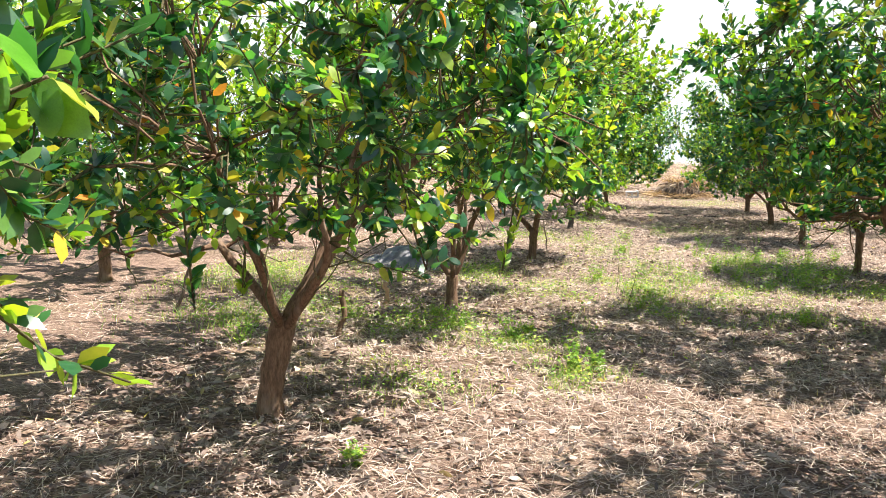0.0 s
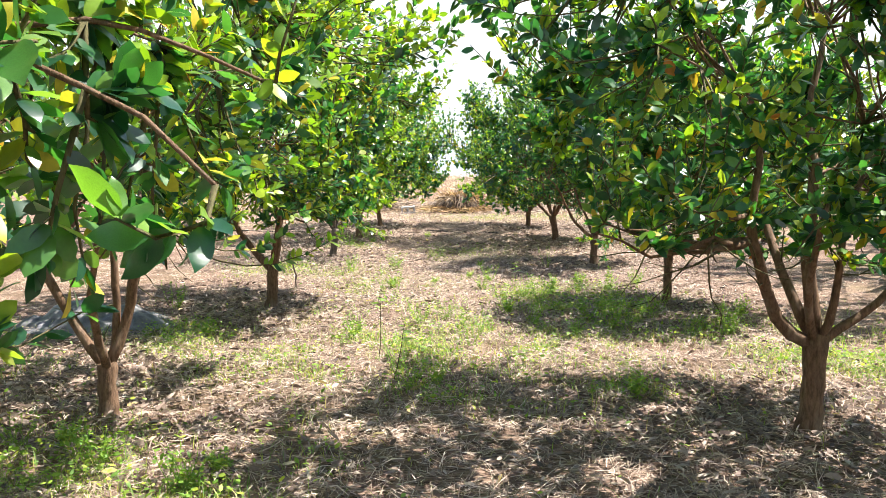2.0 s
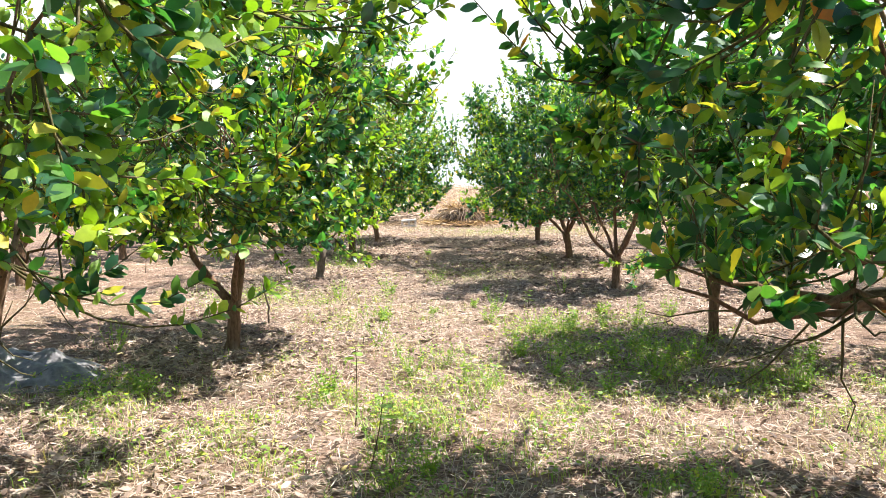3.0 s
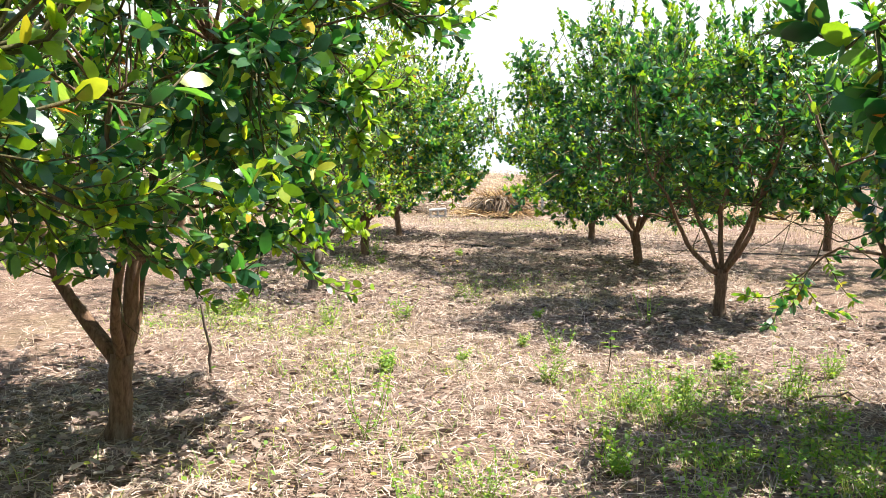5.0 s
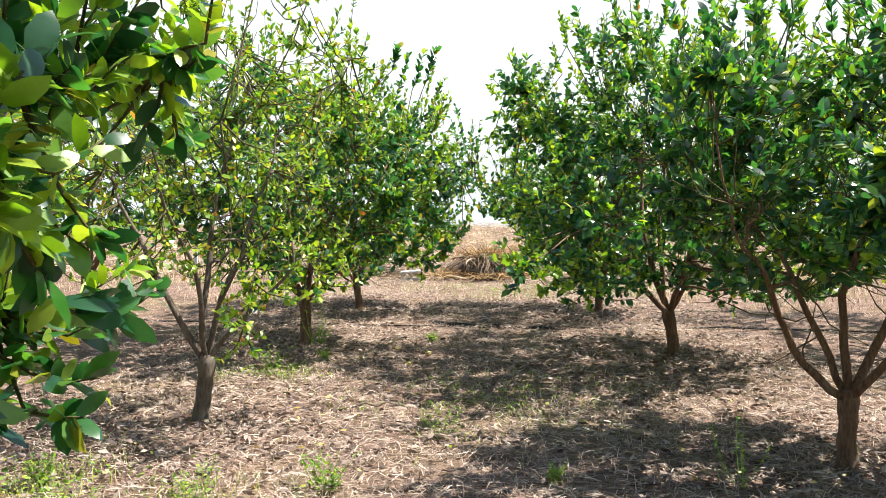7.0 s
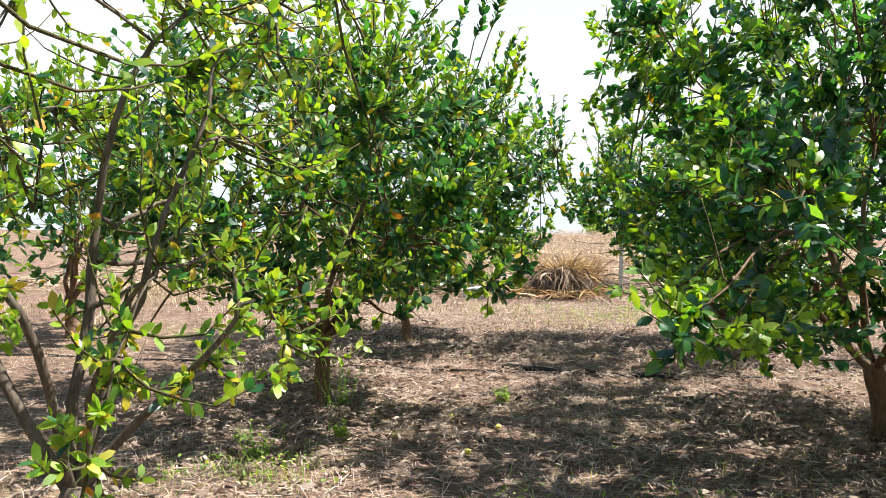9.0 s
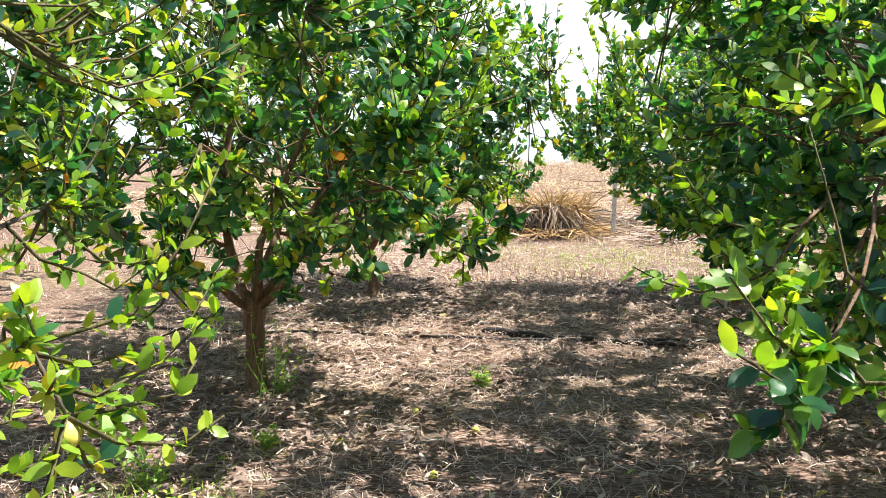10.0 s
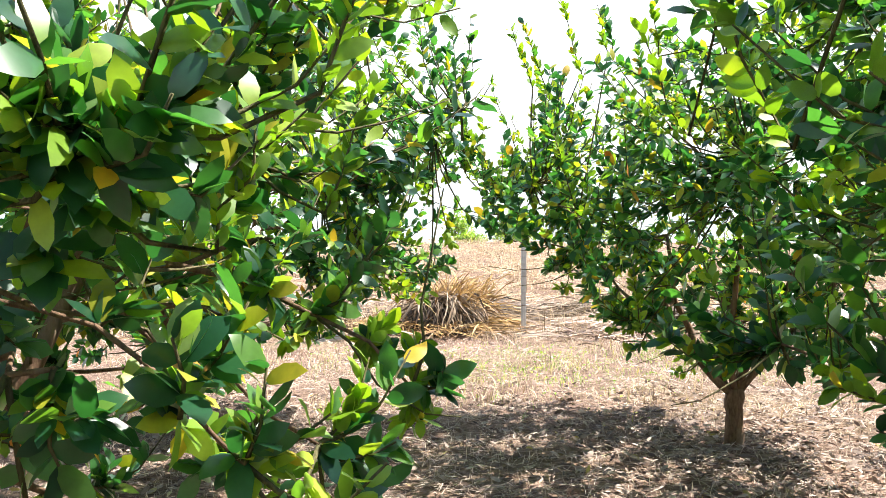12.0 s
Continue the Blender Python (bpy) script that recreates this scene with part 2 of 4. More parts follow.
def leaves(blade, pos, way, up, size, wide=1.0):
    """Many blades at once: verts and faces. way: along the blade; up: roughly the normal."""
    x = unit(way)
    y = unit(np.cross(up, x))
    z = np.cross(x, y)
    b, f = blade
    s = np.asarray(size)[:, None, None]
    w = np.asarray(wide) * np.ones(len(pos))
    v = pos[:, None] + s * (b[None, :, 0:1] * x[:, None] + w[:, None, None] * b[None, :, 1:2] * y[:, None] + b[None, :, 2:3] * z[:, None])
    faces = f[None] + (np.arange(len(pos)) * len(b))[:, None, None]
    return v.reshape(-1, 3), faces.reshape(-1, 3)


def value_noise(x, y, cell, seed):
    g = np.random.default_rng(seed).random((257, 257))
    u, v = np.asarray(x) / cell + 91.3, np.asarray(y) / cell + 57.7
    i, j = np.floor(u).astype(int), np.floor(v).astype(int)
    fu, fv = u - i, v - j
    fu, fv = fu * fu * (3 - 2 * fu), fv * fv * (3 - 2 * fv)
    i, j = i % 256, j % 256
    return (g[i, j] * (1 - fu) + g[i + 1, j] * fu) * (1 - fv) + (g[i, j + 1] * (1 - fu) + g[i + 1, j + 1] * fu) * fv


def height(x, y):
    """The ground: level and rough through the orchard, a low rough bank behind it, falling away past the crest."""
    x, y = np.asarray(x, float), np.asarray(y, float)
    z = -0.06 + (value_noise(x, y, 1.3, 1) - 0.5) * 0.05 + (value_noise(x, y, 0.35, 2) - 0.5) * 0.03
    bank = np.clip((y - 27.8) / 4, 0, 1)
    z = z + bank * ((value_noise(x, y, 2.2, 3) - 0.4) * 0.4 + (value_noise(x, y, 0.8, 4) - 0.5) * 0.16)
    rise = np.clip((y - 27.8) / 34, 0, 1)
    z = z + 0.55 * rise * rise * (3 - 2 * rise)
    far = np.clip(y - 62, 0, None)
    return z - far * far / (far + 25) * 0.045


# ---- ground ----
def ground_sheet():
    def steps(near, far0, far1, cell):
        mid = np.arange(far0, far1 + cell / 2, cell)
        out = np.array([0.6, 1.5, 3, 5, 8, 12, 18, 26, 40, 70, 130, 260, 600, 1500, 3500])
        return np.concatenate([far0 - out[::-1], mid, far1 + out])
    xs, ys = steps(0, -8, 8, 0.13), steps(0, -5, 34, 0.13)
    X, Y = np.meshgrid(xs, ys, indexing="ij")
    v = np.stack([X, Y, height(X, Y)], -1).reshape(-1, 3)
    a = np.arange(len(xs) * len(ys)).reshape(len(xs), len(ys))
    f = np.stack([a[:-1, :-1], a[1:, :-1], a[1:, 1:], a[:-1, 1:]], -1).reshape(-1, 4)
    tagged(new("ground", mesh_of("ground", v, f, GROUND)), "dry straw-covered orchard soil with mown grass stubble", "ground", kind="structure")


ground_sheet()

# ---- trees ----
# the line walked, kept clear of twigs: (x, z) at y
def near_path(p, gap):
    p = np.asarray(p)
    x = np.interp(p[..., 1], [0, 2, 8, 13.4, 16.7], [0.0, -0.03, -0.13, -0.34, -0.52])
    d = np.hypot(p[..., 0] - x, (p[..., 2] - 1.42) * 0.8)
    return (d < gap) & (p[..., 1] < 17.3) & (p[..., 1] > -0.8)


def citrus_tree(name_label, x, y, seed, limbs, trunk_r=0.07, fork=0.55, lean=(0, 0), crown=(1.65, 1.7, 1.25), mid=2.05, off=(0, 0),
                twigs=720, per=26, low=0.7, young=0.2, yellow=0.03, bark=None, blade=BLADE, singles=190, shoots=46, hollow=0.42, size=(0.056, 0.098), bare=110, taper=0.0, weeping=0.2, sprays=(), fruits=0):
    """limbs: rows of (azimuth, elevation, length, radius); crown: its three half-axes about mid."""
    r = np.random.default_rng(seed)
    bark = bark or BARK
    base = np.array((x, y, float(height(x, y)) - 0.03))
    tree = tagged(new("lime_tree"), name_label, "tree", "orchard trees")
    tree.location = base
    # trunk
    top = np.array((lean[0], lean[1], fork))
    tp = curve((0, 0, 0), top, (-lean[0] * 0.2, 0, 0), 9, r, trunk_r * 0.06)
    tr = trunk_r * np.array([1.38, 1.12, 1.0, 0.96, 0.95, 0.96, 1.0, 1.06, 0.95])
    part("trunk", mesh_of("trunk", *tube(tp, tr, 12, 0.05, seed), bark), tree)
    nodes, node_r = [], []
    centre = np.array((off[0], off[1], mid))
    ax = np.array(crown) * (1.12, 1.08, 1.0)
    limb_obs, limb_pts = [], []
    for az, el, length, rad in limbs:
        a, e = radians(az), radians(el)
        d = np.array((math.cos(a) * math.cos(e), math.sin(a) * math.cos(e), math.sin(e)))
        length *= 1 - 0.25 * max(0.0, -d[0] * math.copysign(1, x))
        k = 12
        p = [tp[-2].copy() + d * trunk_r * 0.2]
        step = length / (k - 1)
        for i in range(k - 1):
            d = unit(d + np.array((0, 0, 0.07)) + r.normal(size=3) * 0.13)
            q = p[-1] + d * step
            if near_path(base + q, 0.95):
                d = unit(d * (0.2, 1, 1) + np.array((-0.1 if x < 0 else 0.1, 0, 0.5)))
                q = p[-1] + d * step
            p.append(q)
        p = np.array(p)
        rr = 0.8 * rad * np.linspace(1.0, 0.3, k) ** 0.9
        ob = part("limb", mesh_of("limb", *tube(p, rr, 8, 0.06, seed + 3), bark), tree)
        limb_obs.append(ob)
        limb_pts.append(p)
        nodes += [(q, s, ob) for q, s in zip(p[3:], rr[3:])]

    def sample(n, inner):
        out = np.empty((0, 3))
        while len(out) < n:
            d = unit(r.normal(size=(n * 3, 3)))
            rad = (inner ** 3 + (1 - inner ** 3) * r.random(n * 3)) ** (1 / 3)
            lump = 0.74 + 0.48 * value_noise(d[:, 0] * 2 + d[:, 2], d[:, 1] * 2 - d[:, 2] * 1.3, 0.55, seed)
            full = (np.hypot(d[:, 0], d[:, 1]) ** 2.7 + np.abs(d[:, 2]) ** 2.7) ** (1 / 2.7)
            q = centre + d * ax * (rad * lump / full)[:, None]
            q[:, :2] = centre[:2] + (q[:, :2] - centre[:2]) * (1 - taper * np.clip((mid - q[:, 2]) / crown[2], 0, 1))[:, None]
            q = q[(q[:, 2] > low + 0.25 * r.random(len(q))) & ~near_path(base + q, 0.55)]
            out = np.concatenate([out, q])
        return out[:n]

    # branches: from a limb towards the crown
    npos = np.array([q for q, s, o in nodes])
    extra = []
    for q in sample(max(10, twigs // 16), 0.45):
        d = np.linalg.norm(npos - q, axis=1) + 0.5 * np.clip(npos[:, 2] - q[2] + 0.1, 0, None)
        i = int(np.argmin(d))
        a, rad, ob = nodes[i]
        end = a + (q - a) * 0.85
        p = curve(a, end, (0, 0, -0.06 * np.linalg.norm(q - a)), 7, r, 0.02)
        if near_path(base + p, 0.5).any():
            continue
        rr = np.linspace(min(rad * 0.7, 0.018), 0.005, 7)
        part("branch", mesh_of("branch", *tube(p, rr, 6), bark), ob)
        extra += [(z, s, ob) for z, s in zip(p[2:], rr[2:])]
    # low sprays that hang into the aisle
    low_ends = []
    for q in sprays:
        q = np.array(q) - base
        a, rad, ob = nodes[int(np.argmin(np.linalg.norm(npos - q, axis=1)))]
        p = curve(a, q, (0, 0, 0.12), 8, r, 0.015)
        rr = np.linspace(min(rad * 0.7, 0.013), 0.004, 8)
        part("branch", mesh_of("branch", *tube(p, rr, 6), bark), ob)
        extra += [(z, w, ob) for z, w in zip(p[4:], rr[4:])]
        low_ends.append(q + r.normal(size=(7, 3)) * (0.19, 0.24, 0.13))
    nodes += extra
    npos = np.array([q for q, s, o in nodes])
    # twigs and their leaves
    pieces, P, W, U, S, M = [], [], [], [], [], []
    ends = np.concatenate([sample(twigs, hollow)] + low_ends)
    flat = unit(r.normal(size=(shoots, 3)) * (1, 1, 0.8) + (0, 0, 0.55))
    full = (np.hypot(flat[:, 0], flat[:, 1]) ** 2.7 + np.abs(flat[:, 2]) ** 2.7) ** (1 / 2.7)
    feet = centre + flat * ax * (r.uniform(0.72, 0.95, shoots) / full)[:, None]
    tops = feet + (flat * (0.45, 0.45, 0) + (0, 0, 1.0)) * r.uniform(0.2, 0.62, (shoots, 1))
    for n, q in enumerate(np.concatenate([ends, tops])):
        shoot = n >= len(ends)
        dd = np.linalg.norm(npos - q, axis=1)
        if shoot:
            dd = dd + 0.8 * np.hypot(npos[:, 0] - q[0], npos[:, 1] - q[1])
        a = npos[int(np.argmin(dd))]
        length = np.linalg.norm(q - a)
        droop = -weeping * length if not shoot else 0.02
        k = 4 if blade is BLADE_LIGHT or length < 0.35 else 5 if length < 0.9 else 7
        p = curve(a, q, (0, 0, droop), k, r, 0.012)
        if shoot:
            foot = feet[n - len(ends)]
            p = np.concatenate([curve(a, foot, (0, 0, -0.04), 3, r, 0.01)[:-1], curve(foot, q, (0, 0, 0), 4, r, 0.012)])
            k, length = len(p), length * 1.1
        hanging = twigs <= n < len(ends)
        if near_path(base + p, 0.3 if hanging else 0.48).any():
            continue
        pieces.append(tube(p, np.linspace(0.0068, 0.0024, k), 3))
        cnt = int(per * (0.7 + 0.6 * r.random()) * (1.3 if shoot else 1))
        t = 1 - r.random(cnt) * (0.6 if shoot else min(1.0, 0.42 / max(length, 0.1)))
        i = np.clip((t * (k - 1)).astype(int), 0, k - 2)
        f = (t * (k - 1) - i)[:, None]
        pos = p[i] * (1 - f) + p[i + 1] * f
        along = unit(p[i + 1] - p[i])
        side = unit(np.cross(along, r.normal(size=(cnt, 3))))
        way = along * ((0.7 if shoot else 0.4) + 0.5 * r.random((cnt, 1))) + side * 0.85 + np.array((0, 0, 0.12)) + r.normal(size=(cnt, 3)) * 0.15
        up = np.array((0, 0, 1.0)) + unit(pos - centre) * 0.5 + r.normal(size=(cnt, 3)) * 0.55
        fresh = r.random() < young * (1.6 if q[2] > mid + 0.3 else 0.8) or ((shoot or hanging) and r.random() < 0.5)
        m = np.where(r.random(cnt) < (0.85 if fresh else 0.04), 1, 0)
        m = np.where(r.random(cnt) < yellow, 2, m)
        P.append(pos), W.append(way), U.append(up), M.append(m)
        S.append(r.uniform(*size, cnt) * (0.8 if fresh else 1.0))
    # bare twigs inside the crown
    for i in r.integers(0, len(npos), bare):
        a = npos[i]
        d = unit(r.normal(size=3) + unit(a - (0, 0, fork)) * 0.8) * r.uniform(0.25, 0.75)
        p = curve(a, a + d, (0, 0, -0.05), 5, r, 0.014)
        if p[:, 2].min() > 0.5 and not near_path(base + p, 0.48).any():
            pieces.append(tube(p, np.linspace(0.0055, 0.0018, 5), 4))
    for q in [np.array(q) - base for q in sprays[:fruits]]:
        part("lime", LIME, tree, "small pale yellow lime", at=Matrix.Translation(q - np.array((0, 0, 0.036))))
    P, W, U, S, M = (np.concatenate(z) for z in (P, W, U, S, M))
    keep = ~near_path(base + P, 0.32)
    P, W, U, S, M = P[keep], W[keep], U[keep], S[keep], M[keep]
    # the leaves that hang nearest over the aisle are single parts
    pick = np.zeros(len(P), bool)
    if singles:
        pick[np.argsort(np.abs(P[:, 0] + x))[:singles]] = True
    fine = ~pick & (np.abs(P[:, 0] + x) < 1.15) if blade is BLADE else np.zeros(len(P), bool)
    rest = ~pick & ~fine
    v, fc = leaves(BLADE_LIGHT, P[rest], W[rest], U[rest], S[rest], 0.8 + 0.35 * r.random(rest.sum()))
    v2, fc2 = leaves(BLADE, P[fine], W[fine], U[fine], S[fine], 0.8 + 0.35 * r.random(fine.sum()))
    index = np.concatenate([np.repeat(M[rest], 4), np.repeat(M[fine], len(BLADE[1]))])
    part("crown", mesh_of("crown", np.concatenate([v, v2]), np.concatenate([fc, fc2 + len(v)]), LEAF, index), tree, "dense glossy green leaves with some yellow ones", "stuff")
    part("twig_growth", mesh_of("twig_growth", *joined(pieces), TWIG), tree, "thin green-brown twigs", "stuff")
    for pos, way, up, s, m in zip(P[pick], W[pick], U[pick], S[pick], M[pick]):
        X = Vector(unit(way))
        Y = Vector(unit(np.cross(up, way)))
        mat = Matrix((X, Y, X.cross(Y))).transposed().to_4x4()
        part("leaf", ONE_LEAF[m], tree, at=Matrix.Translation(pos) @ mat @ Matrix.Scale(float(s), 4))
    return tree


ONE_LEAF = [mesh_of("single_leaf", *fine_blade(), m) for m in LEAF_ONE]


t = np.linspace(0, 1, 9)
LIME = mesh_of("lime", *tube(np.stack([0 * t, 0 * t, (t - 0.5) * 0.064], 1), np.maximum(np.sin(t * np.pi) ** 0.75 * 0.024, 0.003), 12), FRUIT)


def random_limbs(seed, n=5, el=(40, 68), length=(1.3, 1.8), rad=(0.03, 0.045)):
    r = np.random.default_rng(seed)
    s = r.uniform(0, 360)
    return [(s + 360 * i / n + r.uniform(-22, 22), r.uniform(*el), r.uniform(*length), r.uniform(*rad)) for i in range(n)]


GREEN = "lime tree with brown forked trunk and dense green crown"
# left row
citrus_tree("lime tree with leafy low twigs beside the path", -2.05, 0.2, 11, random_limbs(1), blade=BLADE_LIGHT, singles=60, crown=(1.5, 1.6, 1.2), twigs=520, low=1.0, young=0.45, yellow=0.06)
citrus_tree("old lime tree with thick scarred trunk and dark dense crown", -2.2, 3.96, 12, [(20, 58, 1.7, 0.055), (150, 40, 1.5, 0.04), (80, 60, 1.6, 0.04), (265, 45, 1.5, 0.035), (330, 35, 1.5, 0.035), (200, 65, 1.5, 0.035)],
            trunk_r=0.074, fork=0.62, lean=(0.1, 0.02), crown=(1.8, 1.75, 1.4), mid=2.05, twigs=950, low=0.98, young=0.25, yellow=0.08, bare=220, sprays=((-0.38, 4.0, 1.4), (-0.45, 4.6, 1.62), (-0.7, 3.6, 1.7), (-0.8, 4.9, 1.75)))
citrus_tree("lime tree with low V-shaped fork and yellowing leaves", -2.08, 7.35, 13, [(170, 42, 1.6, 0.04), (15, 62, 1.7, 0.042), (60, 48, 1.5, 0.035), (290, 38, 1.6, 0.035), (110, 70, 1.4, 0.035)],
            trunk_r=0.057, fork=0.36, crown=(1.85, 1.7, 1.2), mid=2.05, twigs=720, low=1.0, young=0.8, yellow=0.1)
citrus_tree("lime tree with three-way fork and bright green crown", -1.93, 10.9, 14, [(165, 52, 1.5, 0.048), (30, 68, 1.8, 0.055), (300, 50, 1.5, 0.035), (85, 55, 1.5, 0.035)],
            trunk_r=0.058, fork=0.47, lean=(0.02, 0), crown=(1.6, 1.65, 1.2), mid=2.0, twigs=1150, low=0.78, young=0.4, yellow=0.035, sprays=((-0.95, 11.0, 1.2), (-0.8, 11.15, 1.5), (-1.05, 10.95, 0.9), (-0.75, 10.7, 1.75)))
citrus_tree("sparse lime tree with bare grey limbs and pale leaves", -2.0, 15.4, 15, [(20, 58, 1.25, 0.026), (130, 66, 1.9, 0.03), (75, 70, 1.7, 0.026), (190, 52, 1.8, 0.03), (265, 72, 1.7, 0.024), (330, 68, 1.2, 0.02)],
            trunk_r=0.055, fork=0.5, lean=(0.05, 0.02), crown=(1.2, 1.3, 1.35), mid=1.95, bare=50, twigs=340, per=21, low=0.75, young=1.6, yellow=0.14, bark=BARK_GREY, hollow=0.25, size=(0.045, 0.075), shoots=24,
            sprays=((-1.2, 15.45, 0.95), (-1.5, 14.75, 0.75)), fruits=1)
citrus_tree("lime tree with stout trunk and low hanging skirt", -2.0, 18.75, 16, [(140, 55, 1.7, 0.045), (40, 66, 1.8, 0.045), (350, 42, 1.5, 0.035), (230, 45, 1.5, 0.035), (90, 60, 1.5, 0.035), (300, 60, 1.6, 0.035)],
            trunk_r=0.063, fork=0.6, crown=(1.55, 1.7, 1.3), mid=1.95, twigs=950, low=0.5, bare=110, young=0.38, yellow=0.06, singles=290, sprays=((-0.5, 18.7, 1.0), (-0.7, 18.35, 0.95), (-0.8, 17.95, 1.05)))
citrus_tree("lime tree with leaning trunk and round crown", -1.88, 22.0, 17, random_limbs(7, 6), trunk_r=0.056, fork=0.55, lean=(-0.1, 0.05), crown=(1.55, 1.6, 1.25), mid=1.95, off=(0.18, 0), twigs=780, low=0.6, young=0.25, yellow=0.03, singles=60, size=(0.054, 0.092), per=29)
# right row
citrus_tree("lime tree with leafy twigs beside the path", 2.15, 3.4, 21, random_limbs(11), blade=BLADE_LIGHT, singles=60, crown=(1.35, 1.5, 1.1), twigs=520, low=0.7, young=0.2, sprays=((0.98, 2.9, 1.12),))
citrus_tree("lime tree with long crooked limb reaching over the path", 1.99, 7.2, 22, [(172, 28, 1.9, 0.05), (75, 76, 1.8, 0.052), (300, 58, 1.6, 0.03), (10, 40, 1.5, 0.035), (120, 60, 1.8, 0.04), (215, 62, 1.6, 0.03)],
            trunk_r=0.064, fork=0.6, lean=(0.02, 0), crown=(1.75, 1.75, 1.3), mid=2.15, twigs=1000, low=0.95, young=0.25, yellow=0.08, bare=220, taper=0.25, sprays=((0.65, 8.85, 1.65), (0.8, 8.9, 1.95)))
citrus_tree("slender lime tree with thin straight trunk", 2.25, 11.3, 23, random_limbs(13, 5, rad=(0.024, 0.034)), trunk_r=0.046, fork=0.6, crown=(1.0, 1.15, 1.1), mid=1.68, twigs=800, low=0.6, young=0.25, yellow=0.05, off=(0.38, -0.4), sprays=((1.85, 12.6, 0.55),))
citrus_tree("lime tree with wide low fork and open branches", 2.05, 14.77, 24, [(175, 30, 1.6, 0.035), (20, 52, 1.7, 0.038), (100, 66, 1.7, 0.035), (290, 55, 1.6, 0.035), (140, 58, 1.6, 0.03)],
            trunk_r=0.056, fork=0.5, crown=(1.15, 1.25, 1.0), off=(0.2, 0.15), mid=1.85, bare=190, taper=0.15, twigs=720, low=0.95, young=0.15, yellow=0.012, shoots=60, size=(0.054, 0.092), per=29)
citrus_tree("lime tree with leaning trunk and tall dense crown", 1.9, 18.26, 25, [(110, 68, 1.8, 0.045), (200, 50, 1.6, 0.04), (30, 50, 1.6, 0.035), (280, 50, 1.6, 0.035), (155, 60, 1.7, 0.035), (330, 60, 1.6, 0.035)],
            trunk_r=0.062, fork=0.55, lean=(-0.08, 0), crown=(1.65, 1.95, 1.45), mid=2.05, twigs=1300, low=0.55, bare=110, young=0.25, yellow=0.008, shoots=70, size=(0.054, 0.092), per=29, singles=290, fruits=1, sprays=((0.65, 18.15, 1.08), (0.5, 16.45, 0.9), (0.32, 16.37, 1.12), (0.62, 15.85, 1.47), (0.55, 16.4, 1.63), (0.25, 15.75, 1.06), (0.7, 16.9, 0.95), (0.9, 17.4, 0.75)))
citrus_tree("lime tree with several stems from a short trunk", 1.68, 21.85, 26, random_limbs(16, 6), trunk_r=0.06, fork=0.42, crown=(1.5, 1.6, 1.2), mid=1.75, off=(-0.1, 0), taper=0.45, bare=120, twigs=800, low=0.5, young=0.28, yellow=0.06, shoots=60, size=(0.054, 0.092), per=29)

# neighbouring rows
models = [citrus_tree(GREEN, 6.0 + 0.1 * i, 7.2 + 3.6 * i, 31 + i, random_limbs(20 + i), blade=BLADE_LIGHT, singles=0, crown=(1.55, 1.65, 1.2), twigs=260, per=19, low=0.75, size=(0.085, 0.135), young=0.25) for i in range(3)]
spots = [(6.1, 3.5), (5.9, 18.1), (5.7, 21.4), (6.0, 0.0), (-6.1, 0.3), (-6.0, 3.8), (-6.15, 7.4), (-6.0, 11.0), (-5.95, 14.8), (-6.1, 18.4), (-6.0, 21.8),
         (10.1, 6.0), (10.0, 9.8), (10.2, 13.6), (9.9, 17.3), (-10.2, 4.0), (-10.0, 7.7), (-9.9, 11.4)]
turns = random.Random(3)
for i, (x, y) in enumerate(spots):
    copy_thing(models[i % 3], pose(x, y, float(height(x, y)) - 0.03, 0, 0, turns.uniform(0, 360)))

# added glowing ring: hazy distance, white at the horizon, thinning into blue sky above
m, n, l, p = material("glowing_haze")
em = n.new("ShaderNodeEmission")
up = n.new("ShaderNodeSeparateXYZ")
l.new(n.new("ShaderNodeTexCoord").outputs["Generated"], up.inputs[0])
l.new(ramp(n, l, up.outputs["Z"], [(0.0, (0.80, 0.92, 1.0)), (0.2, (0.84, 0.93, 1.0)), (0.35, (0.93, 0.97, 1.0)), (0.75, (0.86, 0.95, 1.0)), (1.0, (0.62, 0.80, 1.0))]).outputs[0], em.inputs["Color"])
# emits by itself, so the low sky turns white
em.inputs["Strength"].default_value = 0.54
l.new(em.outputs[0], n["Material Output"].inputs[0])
HAZE_GLOW = m


def glowing_haze_ring():
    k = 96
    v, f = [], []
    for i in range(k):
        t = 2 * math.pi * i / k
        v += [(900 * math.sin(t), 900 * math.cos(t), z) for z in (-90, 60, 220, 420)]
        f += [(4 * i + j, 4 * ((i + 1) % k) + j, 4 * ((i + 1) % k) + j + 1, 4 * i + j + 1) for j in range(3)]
    tagged(new("backdrop", mesh_of("backdrop", v, f, HAZE_GLOW)), "glowing backdrop ring that whitens the low hazy sky", "backdrop", kind="structure")


glowing_haze_ring()

